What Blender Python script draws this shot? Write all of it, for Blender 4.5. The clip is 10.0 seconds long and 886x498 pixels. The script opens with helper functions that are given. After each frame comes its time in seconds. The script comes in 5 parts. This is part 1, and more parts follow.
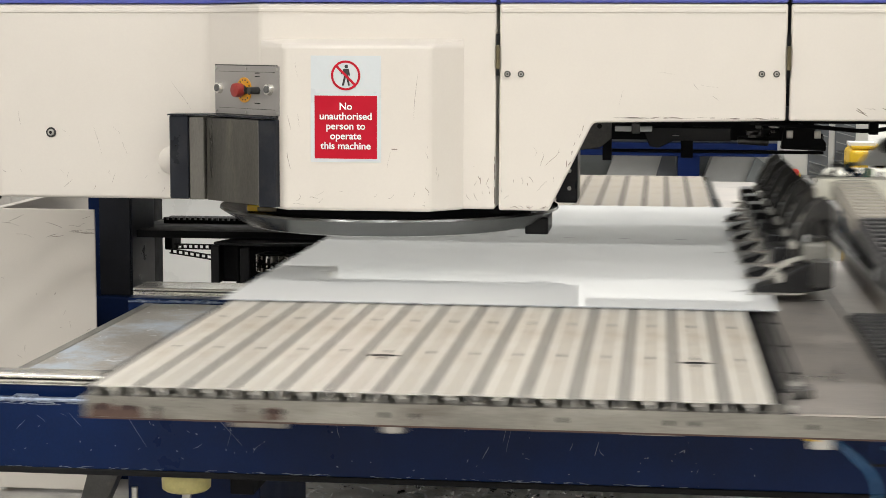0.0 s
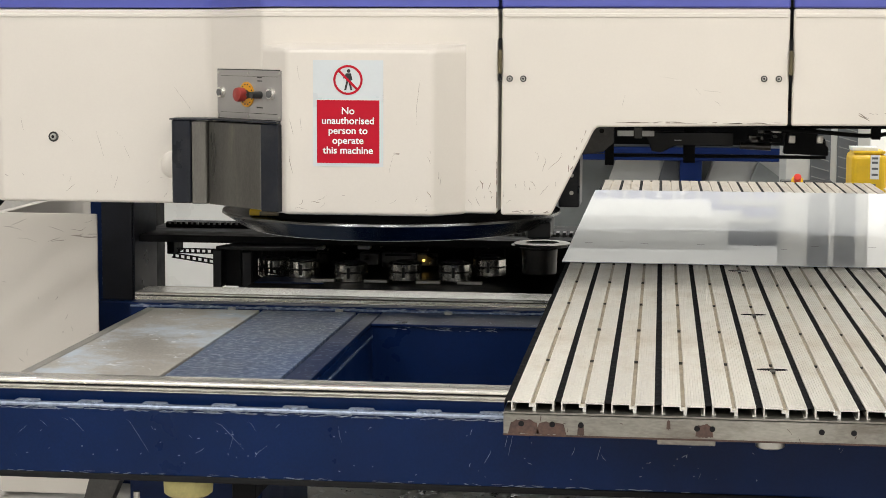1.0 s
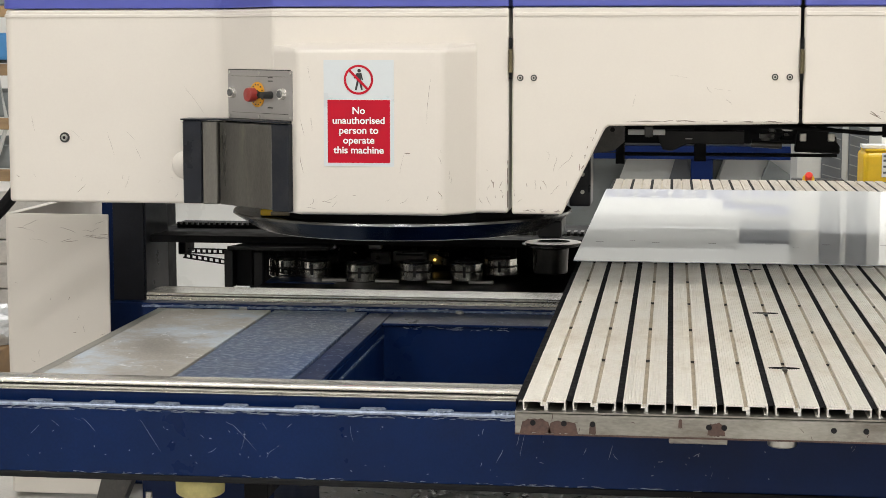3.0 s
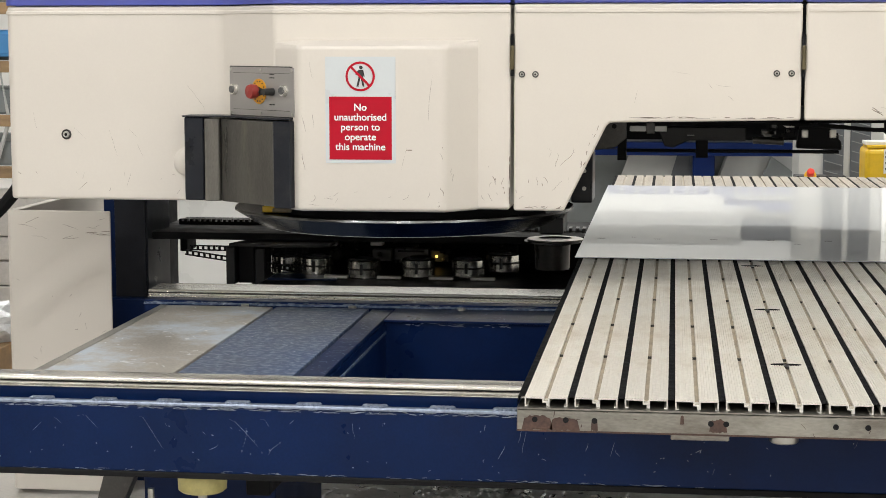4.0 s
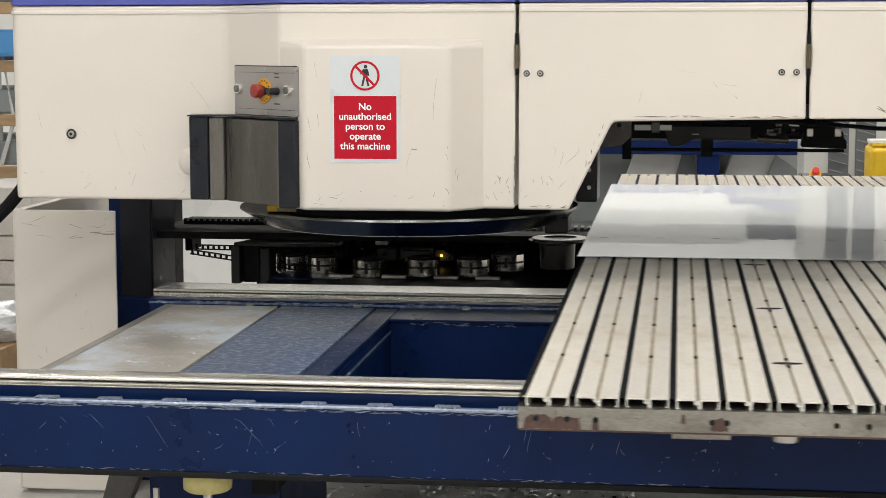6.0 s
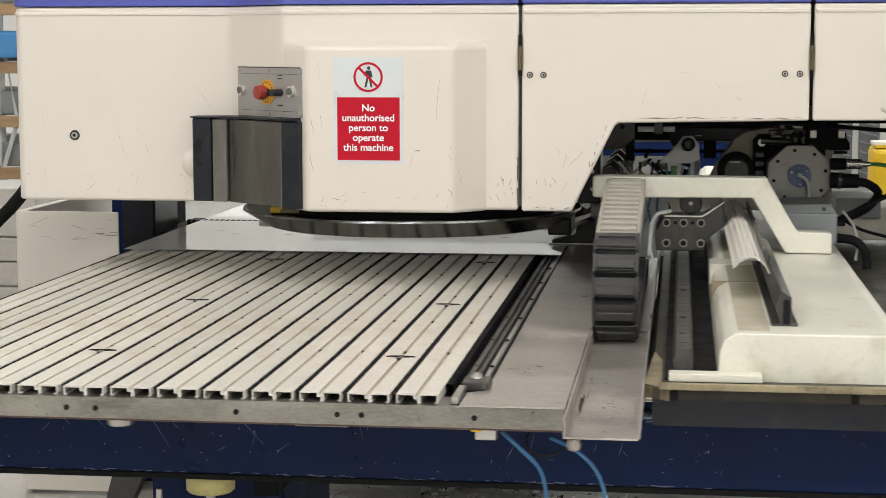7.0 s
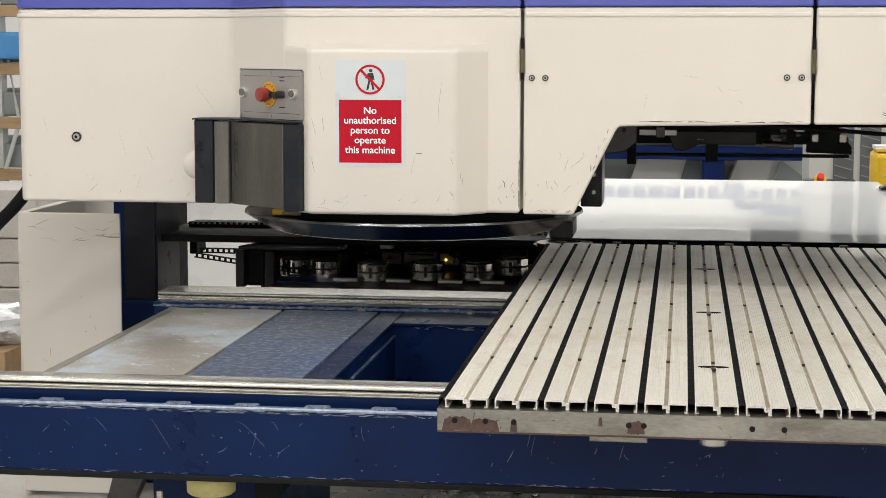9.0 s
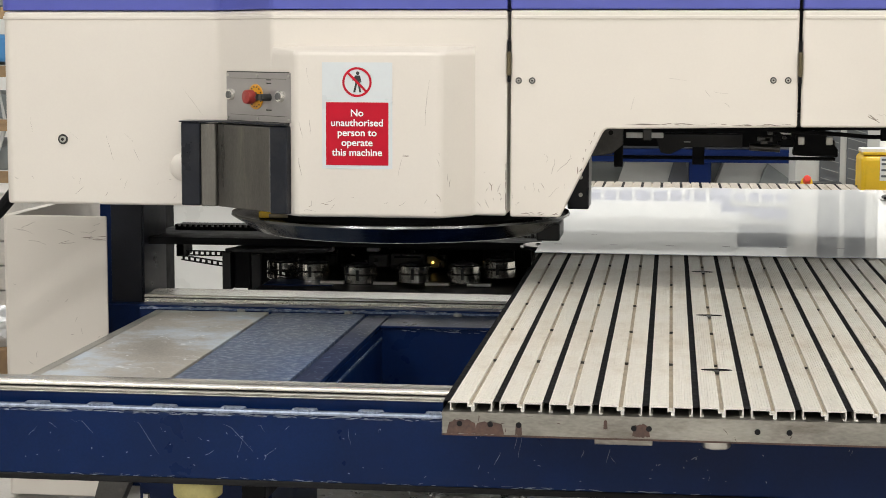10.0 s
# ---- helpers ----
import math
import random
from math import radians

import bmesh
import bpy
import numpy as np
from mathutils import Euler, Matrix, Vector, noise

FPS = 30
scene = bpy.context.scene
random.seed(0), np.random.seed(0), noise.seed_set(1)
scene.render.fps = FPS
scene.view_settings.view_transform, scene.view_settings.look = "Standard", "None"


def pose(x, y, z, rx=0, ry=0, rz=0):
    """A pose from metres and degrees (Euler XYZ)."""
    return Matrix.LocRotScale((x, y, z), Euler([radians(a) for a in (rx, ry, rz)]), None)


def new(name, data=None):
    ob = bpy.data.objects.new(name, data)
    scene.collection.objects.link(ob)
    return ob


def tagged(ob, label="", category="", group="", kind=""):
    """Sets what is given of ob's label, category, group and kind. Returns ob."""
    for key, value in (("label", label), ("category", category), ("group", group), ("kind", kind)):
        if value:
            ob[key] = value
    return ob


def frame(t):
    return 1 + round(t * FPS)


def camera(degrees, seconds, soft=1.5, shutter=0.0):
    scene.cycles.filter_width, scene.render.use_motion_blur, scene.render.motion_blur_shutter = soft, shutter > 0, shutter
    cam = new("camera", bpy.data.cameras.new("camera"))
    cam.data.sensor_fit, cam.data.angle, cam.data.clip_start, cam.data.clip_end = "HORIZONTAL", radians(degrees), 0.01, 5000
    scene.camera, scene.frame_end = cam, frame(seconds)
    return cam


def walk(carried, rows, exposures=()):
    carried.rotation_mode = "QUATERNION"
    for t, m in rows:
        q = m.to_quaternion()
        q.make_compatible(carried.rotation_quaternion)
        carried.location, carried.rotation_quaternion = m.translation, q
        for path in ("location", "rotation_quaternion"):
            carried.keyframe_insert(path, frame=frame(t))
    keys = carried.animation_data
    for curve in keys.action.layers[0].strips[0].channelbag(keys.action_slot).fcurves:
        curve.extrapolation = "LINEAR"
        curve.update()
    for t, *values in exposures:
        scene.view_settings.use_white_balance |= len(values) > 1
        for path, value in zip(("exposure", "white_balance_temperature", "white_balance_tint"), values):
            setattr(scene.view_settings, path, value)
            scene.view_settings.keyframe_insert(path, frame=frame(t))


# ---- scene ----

EYE_X, EYE_Y, EYE_Z = 0.0, 0.0, 1.659
cam = camera(27.83, 10.0, soft=0.8, shutter=0.5)
walk(cam, [
    (0, pose(EYE_X, EYE_Y, EYE_Z, 83.359, -0.208, 6.885)),
    (0.5, pose(EYE_X, EYE_Y, EYE_Z, 83.449, -0.244, 6.928)),
    (1, pose(EYE_X, EYE_Y, EYE_Z, 83.504, -0.242, 6.958)),
    (1.5, pose(EYE_X, EYE_Y, EYE_Z, 83.531, -0.239, 7.025)),
    (2, pose(EYE_X, EYE_Y, EYE_Z, 83.547, -0.178, 7.123)),
    (2.5, pose(EYE_X, EYE_Y, EYE_Z, 83.526, -0.087, 7.223)),
    (4, pose(EYE_X, EYE_Y, EYE_Z, 83.378, 0.028, 7.342)),
    (4.5, pose(EYE_X, EYE_Y, EYE_Z, 83.320, 0.004, 7.346)),
    (5, pose(EYE_X, EYE_Y, EYE_Z, 83.302, 0.019, 7.380)),
    (5.5, pose(EYE_X, EYE_Y, EYE_Z, 83.322, 0.070, 7.431)),
    (7, pose(EYE_X, EYE_Y, EYE_Z, 83.398, 0.077, 7.594)),
    (7.5, pose(EYE_X, EYE_Y, EYE_Z, 83.404, 0.019, 7.611)),
    (8, pose(EYE_X, EYE_Y, EYE_Z, 83.416, -0.078, 7.631)),
    (8.5, pose(EYE_X, EYE_Y, EYE_Z, 83.451, -0.072, 7.654)),
    (9, pose(EYE_X, EYE_Y, EYE_Z, 83.485, -0.105, 7.659)),
    (9.5, pose(EYE_X, EYE_Y, EYE_Z, 83.535, -0.087, 7.554)),
    (10, pose(EYE_X, EYE_Y, EYE_Z, 83.568, -0.146, 7.243)),
])

# ---- light: an indoor hall under rows of ceiling luminaires ----
scene.view_settings.exposure = 0.0
world = bpy.data.worlds.new("world")
scene.world = world
world.use_nodes = True
world.node_tree.nodes["Background"].inputs[0].default_value = (0.9, 0.95, 1.0, 1)
world.node_tree.nodes["Background"].inputs[1].default_value = 0.25
CEIL = 6.5
# unseen lamps, places and strengths chosen to brighten pillar, table, sheet and rear
LAMP_ROWS = [(x, y, 350) for y in (-27, -20, -13) for x in (-5.5, 0.5, 6.5)] + [(-5.5, -6, 340), (0.5, -6, 215), (6.5, -6, 215), (-5.5, -1, 250), (0.5, -1, 155), (6.5, -1, 215), (9.5, 2.5, 145), (-2.5, 3.2, 95), (3.5, 3.2, 120)] + [(x, 10.4, 200) for x in (-3.5, 1.5, 6.5)] + [(x, 16.5, 270) for x in (-3.5, 1.5, 6.5)]
for lx, ly, le in LAMP_ROWS:
    lamp = bpy.data.lights.new("hall_lamp", "AREA")
    lamp.shape, lamp.size, lamp.size_y = "RECTANGLE", 2.4, 0.35
    lamp.energy, lamp.color = le * 0.85, (0.975, 0.965, 0.94)
    ob = new("hall_lamp", lamp)
    ob.matrix_world = pose(lx, ly, CEIL - 0.16)


# ---- materials ----
def nd(nt, kind, **inputs):
    n = nt.nodes.new(kind)
    for k, v in inputs.items():
        n.inputs[k.replace("_", " ")].default_value = v
    return n


def mat(name, col, rough=0.5, metal=0.0, var=0.12, scale=6.0, fine=150.0, bump=0.05, dirt=None, scratch=None, coat=0.0,
        stretch=(1, 1, 1), ribs=None, spec=0.5, rand=0.0):
    """A surface with two scales of variation. dirt: (colour, amount, scale, and where it sets in); scratch: (colour, width, scale); ribs: (axis, pitch)."""
    m = bpy.data.materials.new(name)
    m.use_nodes = True
    nt = m.node_tree
    bsdf = nt.nodes["Principled BSDF"]
    L = nt.links.new
    tc = nt.nodes.new("ShaderNodeTexCoord")
    mp = nt.nodes.new("ShaderNodeMapping")
    mp.inputs["Scale"].default_value = stretch
    L(tc.outputs["Object"], mp.inputs[0])
    big = nd(nt, "ShaderNodeTexNoise", Scale=scale, Detail=5.0, Roughness=0.6)
    small = nd(nt, "ShaderNodeTexNoise", Scale=fine, Detail=3.0)
    for n in (big, small):
        L(mp.outputs[0], n.inputs["Vector"])
    mixf = nt.nodes.new("ShaderNodeMath")
    mixf.operation = "MULTIPLY_ADD"
    L(big.outputs[0], mixf.inputs[0])
    mixf.inputs[1].default_value = 0.7
    half = nt.nodes.new("ShaderNodeMath")
    half.operation = "MULTIPLY"
    half.inputs[1].default_value = 0.3
    L(small.outputs[0], half.inputs[0])
    L(half.outputs[0], mixf.inputs[2])
    ramp = nt.nodes.new("ShaderNodeMapRange")
    ramp.inputs[1].default_value, ramp.inputs[2].default_value = 0.3, 0.7
    ramp.inputs[3].default_value, ramp.inputs[4].default_value = 1 - var, 1 + var
    L(mixf.outputs[0], ramp.inputs[0])
    tone = ramp.outputs[0]
    if rand:
        info = nt.nodes.new("ShaderNodeObjectInfo")
        rr = nt.nodes.new("ShaderNodeMapRange")
        rr.inputs[3].default_value, rr.inputs[4].default_value = 1 - rand, 1 + rand
        L(info.outputs["Random"], rr.inputs[0])
        mu = nt.nodes.new("ShaderNodeMath")
        mu.operation = "MULTIPLY"
        L(tone, mu.inputs[0])
        L(rr.outputs[0], mu.inputs[1])
        tone = mu.outputs[0]
    vm = nt.nodes.new("ShaderNodeVectorMath")
    vm.operation = "SCALE"
    vm.inputs[0].default_value = col[:3]
    L(tone, vm.inputs["Scale"])
    colour = vm.outputs[0]

    def blend(colour, other, mask):
        mx = nt.nodes.new("ShaderNodeMix")
        mx.data_type = "RGBA"
        L(mask, mx.inputs[0])
        L(colour, mx.inputs[6])
        mx.inputs[7].default_value = (*other, 1)
        return mx.outputs[2]

    if dirt:
        dn = nd(nt, "ShaderNodeTexNoise", Scale=dirt[2], Detail=8.0, Roughness=0.7)
        L(mp.outputs[0], dn.inputs["Vector"])
        dr = nt.nodes.new("ShaderNodeMapRange")
        dr.inputs[1].default_value, dr.inputs[2].default_value = dirt[3:5] or (0.52, 0.75)
        dr.inputs[4].default_value = dirt[1]
        L(dn.outputs[0], dr.inputs[0])
        colour = blend(colour, dirt[0], dr.outputs[0])
    if scratch:
        sn = nd(nt, "ShaderNodeTexNoise", Scale=scratch[2], Detail=1.0, Distortion=0.6)
        gate = nd(nt, "ShaderNodeTexNoise", Scale=scratch[2] * 1.7, Detail=2.0)
        off = nt.nodes.new("ShaderNodeMapping")
        off.inputs["Location"].default_value = (3.1, 7.7, 1.3)
        L(tc.outputs["Object"], off.inputs[0])
        L(tc.outputs["Object"], sn.inputs["Vector"])
        L(off.outputs[0], gate.inputs["Vector"])
        d = nt.nodes.new("ShaderNodeMath")
        d.operation = "COMPARE"
        d.inputs[1].default_value, d.inputs[2].default_value = 0.5, scratch[1]
        L(sn.outputs[0], d.inputs[0])
        g = nt.nodes.new("ShaderNodeMath")
        g.operation = "GREATER_THAN"
        g.inputs[1].default_value = 0.60
        L(gate.outputs[0], g.inputs[0])
        both = nt.nodes.new("ShaderNodeMath")
        both.operation = "MULTIPLY"
        L(d.outputs[0], both.inputs[0])
        L(g.outputs[0], both.inputs[1])
        colour = blend(colour, scratch[0], both.outputs[0])
    L(colour, bsdf.inputs["Base Color"])
    rg = nt.nodes.new("ShaderNodeMapRange")
    rg.inputs[1].default_value, rg.inputs[2].default_value = 0.3, 0.7
    rg.inputs[3].default_value, rg.inputs[4].default_value = max(0.02, rough * 0.8), min(1, rough * 1.2)
    L(big.outputs[0], rg.inputs[0])
    L(rg.outputs[0], bsdf.inputs["Roughness"])
    bsdf.inputs["Metallic"].default_value = metal
    bsdf.inputs["Specular IOR Level"].default_value = spec
    bsdf.inputs["Coat Weight"].default_value = coat
    bsdf.inputs["Coat Roughness"].default_value = 0.06
    if bump or ribs:
        height = small.outputs[0]
        dist = 0.001
        if ribs:
            wv = nd(nt, "ShaderNodeTexWave", Scale=0.3142 / ribs[1] / 2)
            wv.bands_direction = ribs[0]
            L(tc.outputs["Object"], wv.inputs["Vector"])
            height, dist, bump = wv.outputs[0], 0.0012, 0.55
        b = nd(nt, "ShaderNodeBump", Strength=bump, Distance=dist)
        L(height, b.inputs["Height"])
        L(b.outputs[0], bsdf.inputs["Normal"])
    return m


M = {}
M["cream"] = mat("cream_paint", (0.655, 0.61, 0.55), 0.36, var=0.03, scale=2.0, bump=0.03, spec=0.4)
M["cream_old"] = mat("yellowed_cream_paint", (0.66, 0.64, 0.55), 0.36, var=0.12, scale=3.0, dirt=((0.38, 0.33, 0.21), 0.8, 5, 0.54, 0.74), coat=0.12)
M["stripe"] = mat("blue_stripe_paint", (0.07, 0.085, 0.38), 0.35, var=0.05, coat=0.2)
M["navy"] = mat("scuffed_navy_paint", (0.0026, 0.0130, 0.060), 0.33, var=0.22, scale=5, dirt=((0.004, 0.010, 0.04), 0.6, 4), spec=0.14)
M["navy_worn"] = mat("worn_navy_plate", (0.045, 0.075, 0.155), 0.36, metal=0.1, var=0.5, scale=3, stretch=(0.8, 1, 1), dirt=((0.52, 0.58, 0.66), 0.7, 60, 0.47, 0.70), scratch=((0.6, 0.64, 0.7), 0.006, 26))
M["plate"] = mat("rubbed_steel_plate", (0.40, 0.375, 0.335), 0.34, metal=0.15, var=0.5, scale=1.6, dirt=((0.52, 0.60, 0.69), 0.9, 3.2, 0.48, 0.62), scratch=((0.7, 0.72, 0.74), 0.01, 11))
M["rail"] = mat("polished_rail_steel", (0.80, 0.78, 0.73), 0.2, metal=0.85, var=0.2, scale=4, stretch=(0.15, 4, 4), dirt=((0.2, 0.175, 0.14), 0.45, 6))
M["steel"] = mat("brushed_steel", (0.50, 0.49, 0.46), 0.35, metal=0.9, var=0.15, scale=5, dirt=((0.25, 0.2, 0.15), 0.5, 7))
M["apron"] = mat("scuffed_steel_edge", (0.25, 0.24, 0.215), 0.33, metal=0.9, var=0.4, scale=6, stretch=(0.5, 1, 1.5), dirt=((0.09, 0.07, 0.055), 0.7, 9))
M["rust"] = mat("bare_rusty_patch", (0.065, 0.038, 0.03), 0.8, var=0.6, scale=30, bump=0.5)
M["alu"] = mat("ribbed_aluminium", (0.75, 0.72, 0.65), 0.42, metal=0.25, var=0.2, scale=3, fine=120, stretch=(1, 0.6, 1), dirt=((0.42, 0.345, 0.25), 0.75, 3.0, 0.47, 0.70), rand=0.06)
# darker, browner copy of alu: weaker light on the back slats put into colour
M["alu_dimmed"] = mat("dust_browned_aluminium", (0.35, 0.31, 0.255), 0.55, metal=0.15, var=0.22, scale=4, fine=120, dirt=((0.23, 0.185, 0.14), 0.6, 4), rand=0.08)
M["alu_edge"] = mat("cut_aluminium", (0.62, 0.61, 0.58), 0.35, metal=0.5, var=0.2, scale=40)
M["brush"] = mat("black_brush_strip", (0.006, 0.006, 0.007), 0.9, var=0.4, scale=40, fine=400, bump=0.6, spec=0.1)
M["black"] = mat("black_painted_steel", (0.010, 0.010, 0.011), 0.42, var=0.3, scale=7, bump=0.04, spec=0.28)
# for black parts, and for added sheets that stand in for deep shade
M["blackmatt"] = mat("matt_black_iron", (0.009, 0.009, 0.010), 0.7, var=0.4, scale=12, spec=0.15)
M["darksteel"] = mat("oiled_dark_steel", (0.075, 0.073, 0.07), 0.38, metal=0.6, var=0.3, scale=6, dirt=((0.25, 0.23, 0.19), 0.5, 10))
M["gunmetal"] = mat("worn_gunmetal", (0.055, 0.054, 0.052), 0.30, metal=0.6, var=0.35, scale=4, dirt=((0.20, 0.18, 0.145), 0.45, 5), stretch=(1, 1, 0.4))
M["dish"] = mat("smooth_dark_steel", (0.16, 0.16, 0.157), 0.22, metal=1.0, var=0.2, scale=5)
M["tool"] = mat("turned_tool_steel", (0.60, 0.585, 0.55), 0.14, metal=0.95, var=0.35, scale=9, stretch=(6, 6, 0.6), dirt=((0.12, 0.10, 0.07), 0.6, 14))
M["sheet"] = mat("white_filmed_sheet", (0.90, 0.915, 0.91), 0.012, var=0.01, scale=2, bump=0.0, spec=0.2)
M["edge"] = mat("cut_sheet_edge", (0.42, 0.45, 0.50), 0.35, metal=0.6, var=0.1)
M["white"] = mat("white_vinyl", (0.80, 0.81, 0.80), 0.3, var=0.02)
M["signwhite"] = mat("pale_blue_white_vinyl", (0.58, 0.615, 0.63), 0.3, var=0.03)
M["orange"] = mat("orange_yellow_plastic", (0.66, 0.30, 0.012), 0.4, var=0.12, scale=30)
M["guardblack"] = mat("blue_black_paint", (0.010, 0.012, 0.018), 0.32, var=0.4, scale=8, dirt=((0.04, 0.04, 0.04), 0.5, 9), spec=0.3)
M["guardsteel"] = mat("brushed_guard_steel", (0.12, 0.114, 0.102), 0.3, metal=0.75, var=0.45, scale=3, stretch=(3, 3, 0.5), dirt=((0.26, 0.23, 0.18), 0.6, 7, 0.55, 0.75))
M["capblue"] = mat("blue_grey_cap", (0.075, 0.115, 0.22), 0.4, var=0.2, scale=20)
M["bluegap"] = mat("dim_grey_housing", (0.10, 0.10, 0.098), 0.5, var=0.2)
M["red"] = mat("red_vinyl", (0.45, 0.002, 0.018), 0.45, var=0.04, spec=0.2)
M["redbtn"] = mat("red_plastic", (0.27, 0.028, 0.022), 0.35, var=0.08)
M["brightred"] = mat("bright_red_plastic", (0.75, 0.05, 0.03), 0.3, var=0.05)
M["yellow"] = mat("yellow_paint", (0.78, 0.50, 0.015), 0.4, var=0.08, dirt=((0.4, 0.28, 0.05), 0.4, 5))
M["blackvinyl"] = mat("black_vinyl", (0.02, 0.02, 0.02), 0.4, var=0.05)
M["panel"] = mat("grey_alloy_panel", (0.36, 0.345, 0.33), 0.42, metal=0.5, var=0.06, scale=10)
M["greybox"] = mat("grey_enclosure", (0.22, 0.24, 0.245), 0.45, var=0.06, scale=6, dirt=((0.14, 0.13, 0.11), 0.4, 7))
M["casting"] = mat("greasy_casting", (0.36, 0.34, 0.27), 0.5, var=0.25, scale=7, dirt=((0.09, 0.085, 0.07), 0.6, 5))
M["motor"] = mat("motor_grey", (0.24, 0.235, 0.215), 0.38, metal=0.5, var=0.2, scale=8, dirt=((0.14, 0.125, 0.105), 0.5, 12))
M["plastic"] = mat("dusty_grey_plastic", (0.030, 0.030, 0.031), 0.5, var=0.2, scale=10, dirt=((0.08, 0.076, 0.07), 0.5, 10))
M["plastic_dusty"] = mat("dust_covered_plastic", (0.34, 0.315, 0.27), 0.6, var=0.15, scale=9, dirt=((0.18, 0.16, 0.14), 0.5, 14))
M["steelplate"] = mat("worn_grey_steel_sheet", (0.46, 0.425, 0.39), 0.33, metal=0.65, var=0.4, scale=3, dirt=((0.17, 0.14, 0.12), 0.6, 5))
M["oily"] = mat("oily_yellowed_steel", (0.27, 0.225, 0.14), 0.35, metal=0.2, var=0.4, scale=8, dirt=((0.06, 0.045, 0.03), 0.9, 9, 0.45, 0.65))
M["oilydark"] = mat("oil_soaked_steel", (0.028, 0.024, 0.018), 0.4, var=0.4, scale=8, spec=0.25, dirt=((0.10, 0.075, 0.04), 0.7, 9))
M["dustfilm"] = mat("beige_dust", (0.40, 0.37, 0.275), 0.5, var=0.25, scale=5, dirt=((0.55, 0.52, 0.42), 0.7, 8))
M["rubber"] = mat("yellowed_polyurethane", (0.62, 0.55, 0.22), 0.45, var=0.15, scale=9, dirt=((0.3, 0.26, 0.12), 0.6, 10))
M["crate"] = mat("blue_crate_plastic", (0.06, 0.25, 0.55), 0.4, var=0.05)
M["bluetube"] = mat("blue_air_hose", (0.03, 0.13, 0.28), 0.35, var=0.05)
M["green"] = mat("green_cable", (0.10, 0.30, 0.10), 0.45, var=0.05)
M["floor"] = mat("dusty_concrete", (0.48, 0.46, 0.43), 0.6, var=0.2, scale=2.0, fine=90, dirt=((0.22, 0.21, 0.20), 0.6, 5))
M["wall"] = mat("pale_hall_wall", (0.74, 0.735, 0.71), 0.7, var=0.05, scale=1.0)
M["ceil"] = mat("hall_ceiling", (0.72, 0.72, 0.715), 0.7, var=0.05, scale=1.0)
M["bluebeam"] = mat("blue_frame_paint", (0.005, 0.020, 0.115), 0.4, var=0.15, scale=5, spec=0.15)
M["louvre"] = mat("dark_cabinet", (0.10, 0.11, 0.125), 0.5, var=0.1)
M["lightgrey"] = mat("light_grey_cabinet", (0.50, 0.51, 0.50), 0.5, var=0.06)
M["wood"] = mat("pallet_wood", (0.36, 0.24, 0.13), 0.75, var=0.3, scale=5, stretch=(1, 6, 6), bump=0.2)
M["wrap"] = mat("clear_wrap", (0.70, 0.72, 0.74), 0.25, var=0.2, scale=14, bump=0.8)
M["slotdirt"] = mat("grimy_slot", (0.40, 0.345, 0.26), 0.6, var=0.4, scale=12, dirt=((0.14, 0.11, 0.08), 0.7, 9))
M["scuff"] = mat("dark_scuff", (0.22, 0.18, 0.15), 0.6, var=0.3, scale=30)
M["hinge"] = mat("aged_brass_hinge", (0.11, 0.09, 0.05), 0.4, metal=0.6, var=0.25, scale=20)
M["weld"] = mat("bright_weld", (0.22, 0.26, 0.34), 0.38, metal=0.5, var=0.5, scale=60, bump=0.4)
M["flap"] = mat("pale_ribbed_aluminium", (0.66, 0.63, 0.57), 0.4, metal=0.1, var=0.12)
M["chip"] = mat("bare_chipped_metal", (0.17, 0.20, 0.25), 0.45, metal=0.2, var=0.5, scale=40)
M["swarf"] = mat("metal_swarf", (0.5, 0.5, 0.5), 0.3, metal=0.9, var=0.3)
M["lavender"] = mat("faded_letter_paint", (0.20, 0.22, 0.36), 0.5, var=0.05)
glow = bpy.data.materials.new("lamp_diffuser")
glow.use_nodes = True
glow.node_tree.nodes["Principled BSDF"].inputs["Emission Color"].default_value = (1, 0.96, 0.9, 1)
glow.node_tree.nodes["Principled BSDF"].inputs["Emission Strength"].default_value = 4.0
M["glow"] = glow

led = bpy.data.materials.new("signal_lamp")
led.use_nodes = True
led.node_tree.nodes["Principled BSDF"].inputs["Emission Color"].default_value = (1, 0.62, 0.12, 1)
led.node_tree.nodes["Principled BSDF"].inputs["Emission Strength"].default_value = 2.5
M["led"] = led

# ---- mesh helpers ----
ORIGIN, WEAR = {}, {}


def thing(name, origin, label, category, group="", kind=""):
    ob = new(name)
    ob.empty_display_size = 0.1
    ob.location = origin
    ORIGIN[ob.name] = Vector(origin)
    return tagged(ob, label, category, group, kind)


def part(name, bm, material, parent=None, label="", smooth=False):
    """Links a bmesh, given in the coordinates of its thing's resting place, as one mesh."""
    o = ORIGIN[parent.name] if parent else Vector((0, 0, 0))
    bmesh.ops.translate(bm, verts=bm.verts, vec=-o)
    bmesh.ops.recalc_face_normals(bm, faces=bm.faces)
    me = bpy.data.meshes.new(name)
    bm.to_mesh(me)
    bm.free()
    for mm in (material if isinstance(material, (list, tuple)) else [material]):
        me.materials.append(M[mm])
    if smooth:
        me.shade_smooth()
        me.set_sharp_from_angle(angle=radians(35))
    ob = new(name, me)
    if smooth:
        ob.modifiers.new("even_normals", "WEIGHTED_NORMAL").keep_sharp = True
    if parent:
        ob.parent = parent
        ORIGIN[ob.name] = o
    if label:
        tagged(ob, label)
    return ob


def bevelled(bm, geom_edges, w, seg=2):
    if w > 0:
        bmesh.ops.bevel(bm, geom=geom_edges, offset=w, segments=seg, affect="EDGES", profile=0.5)


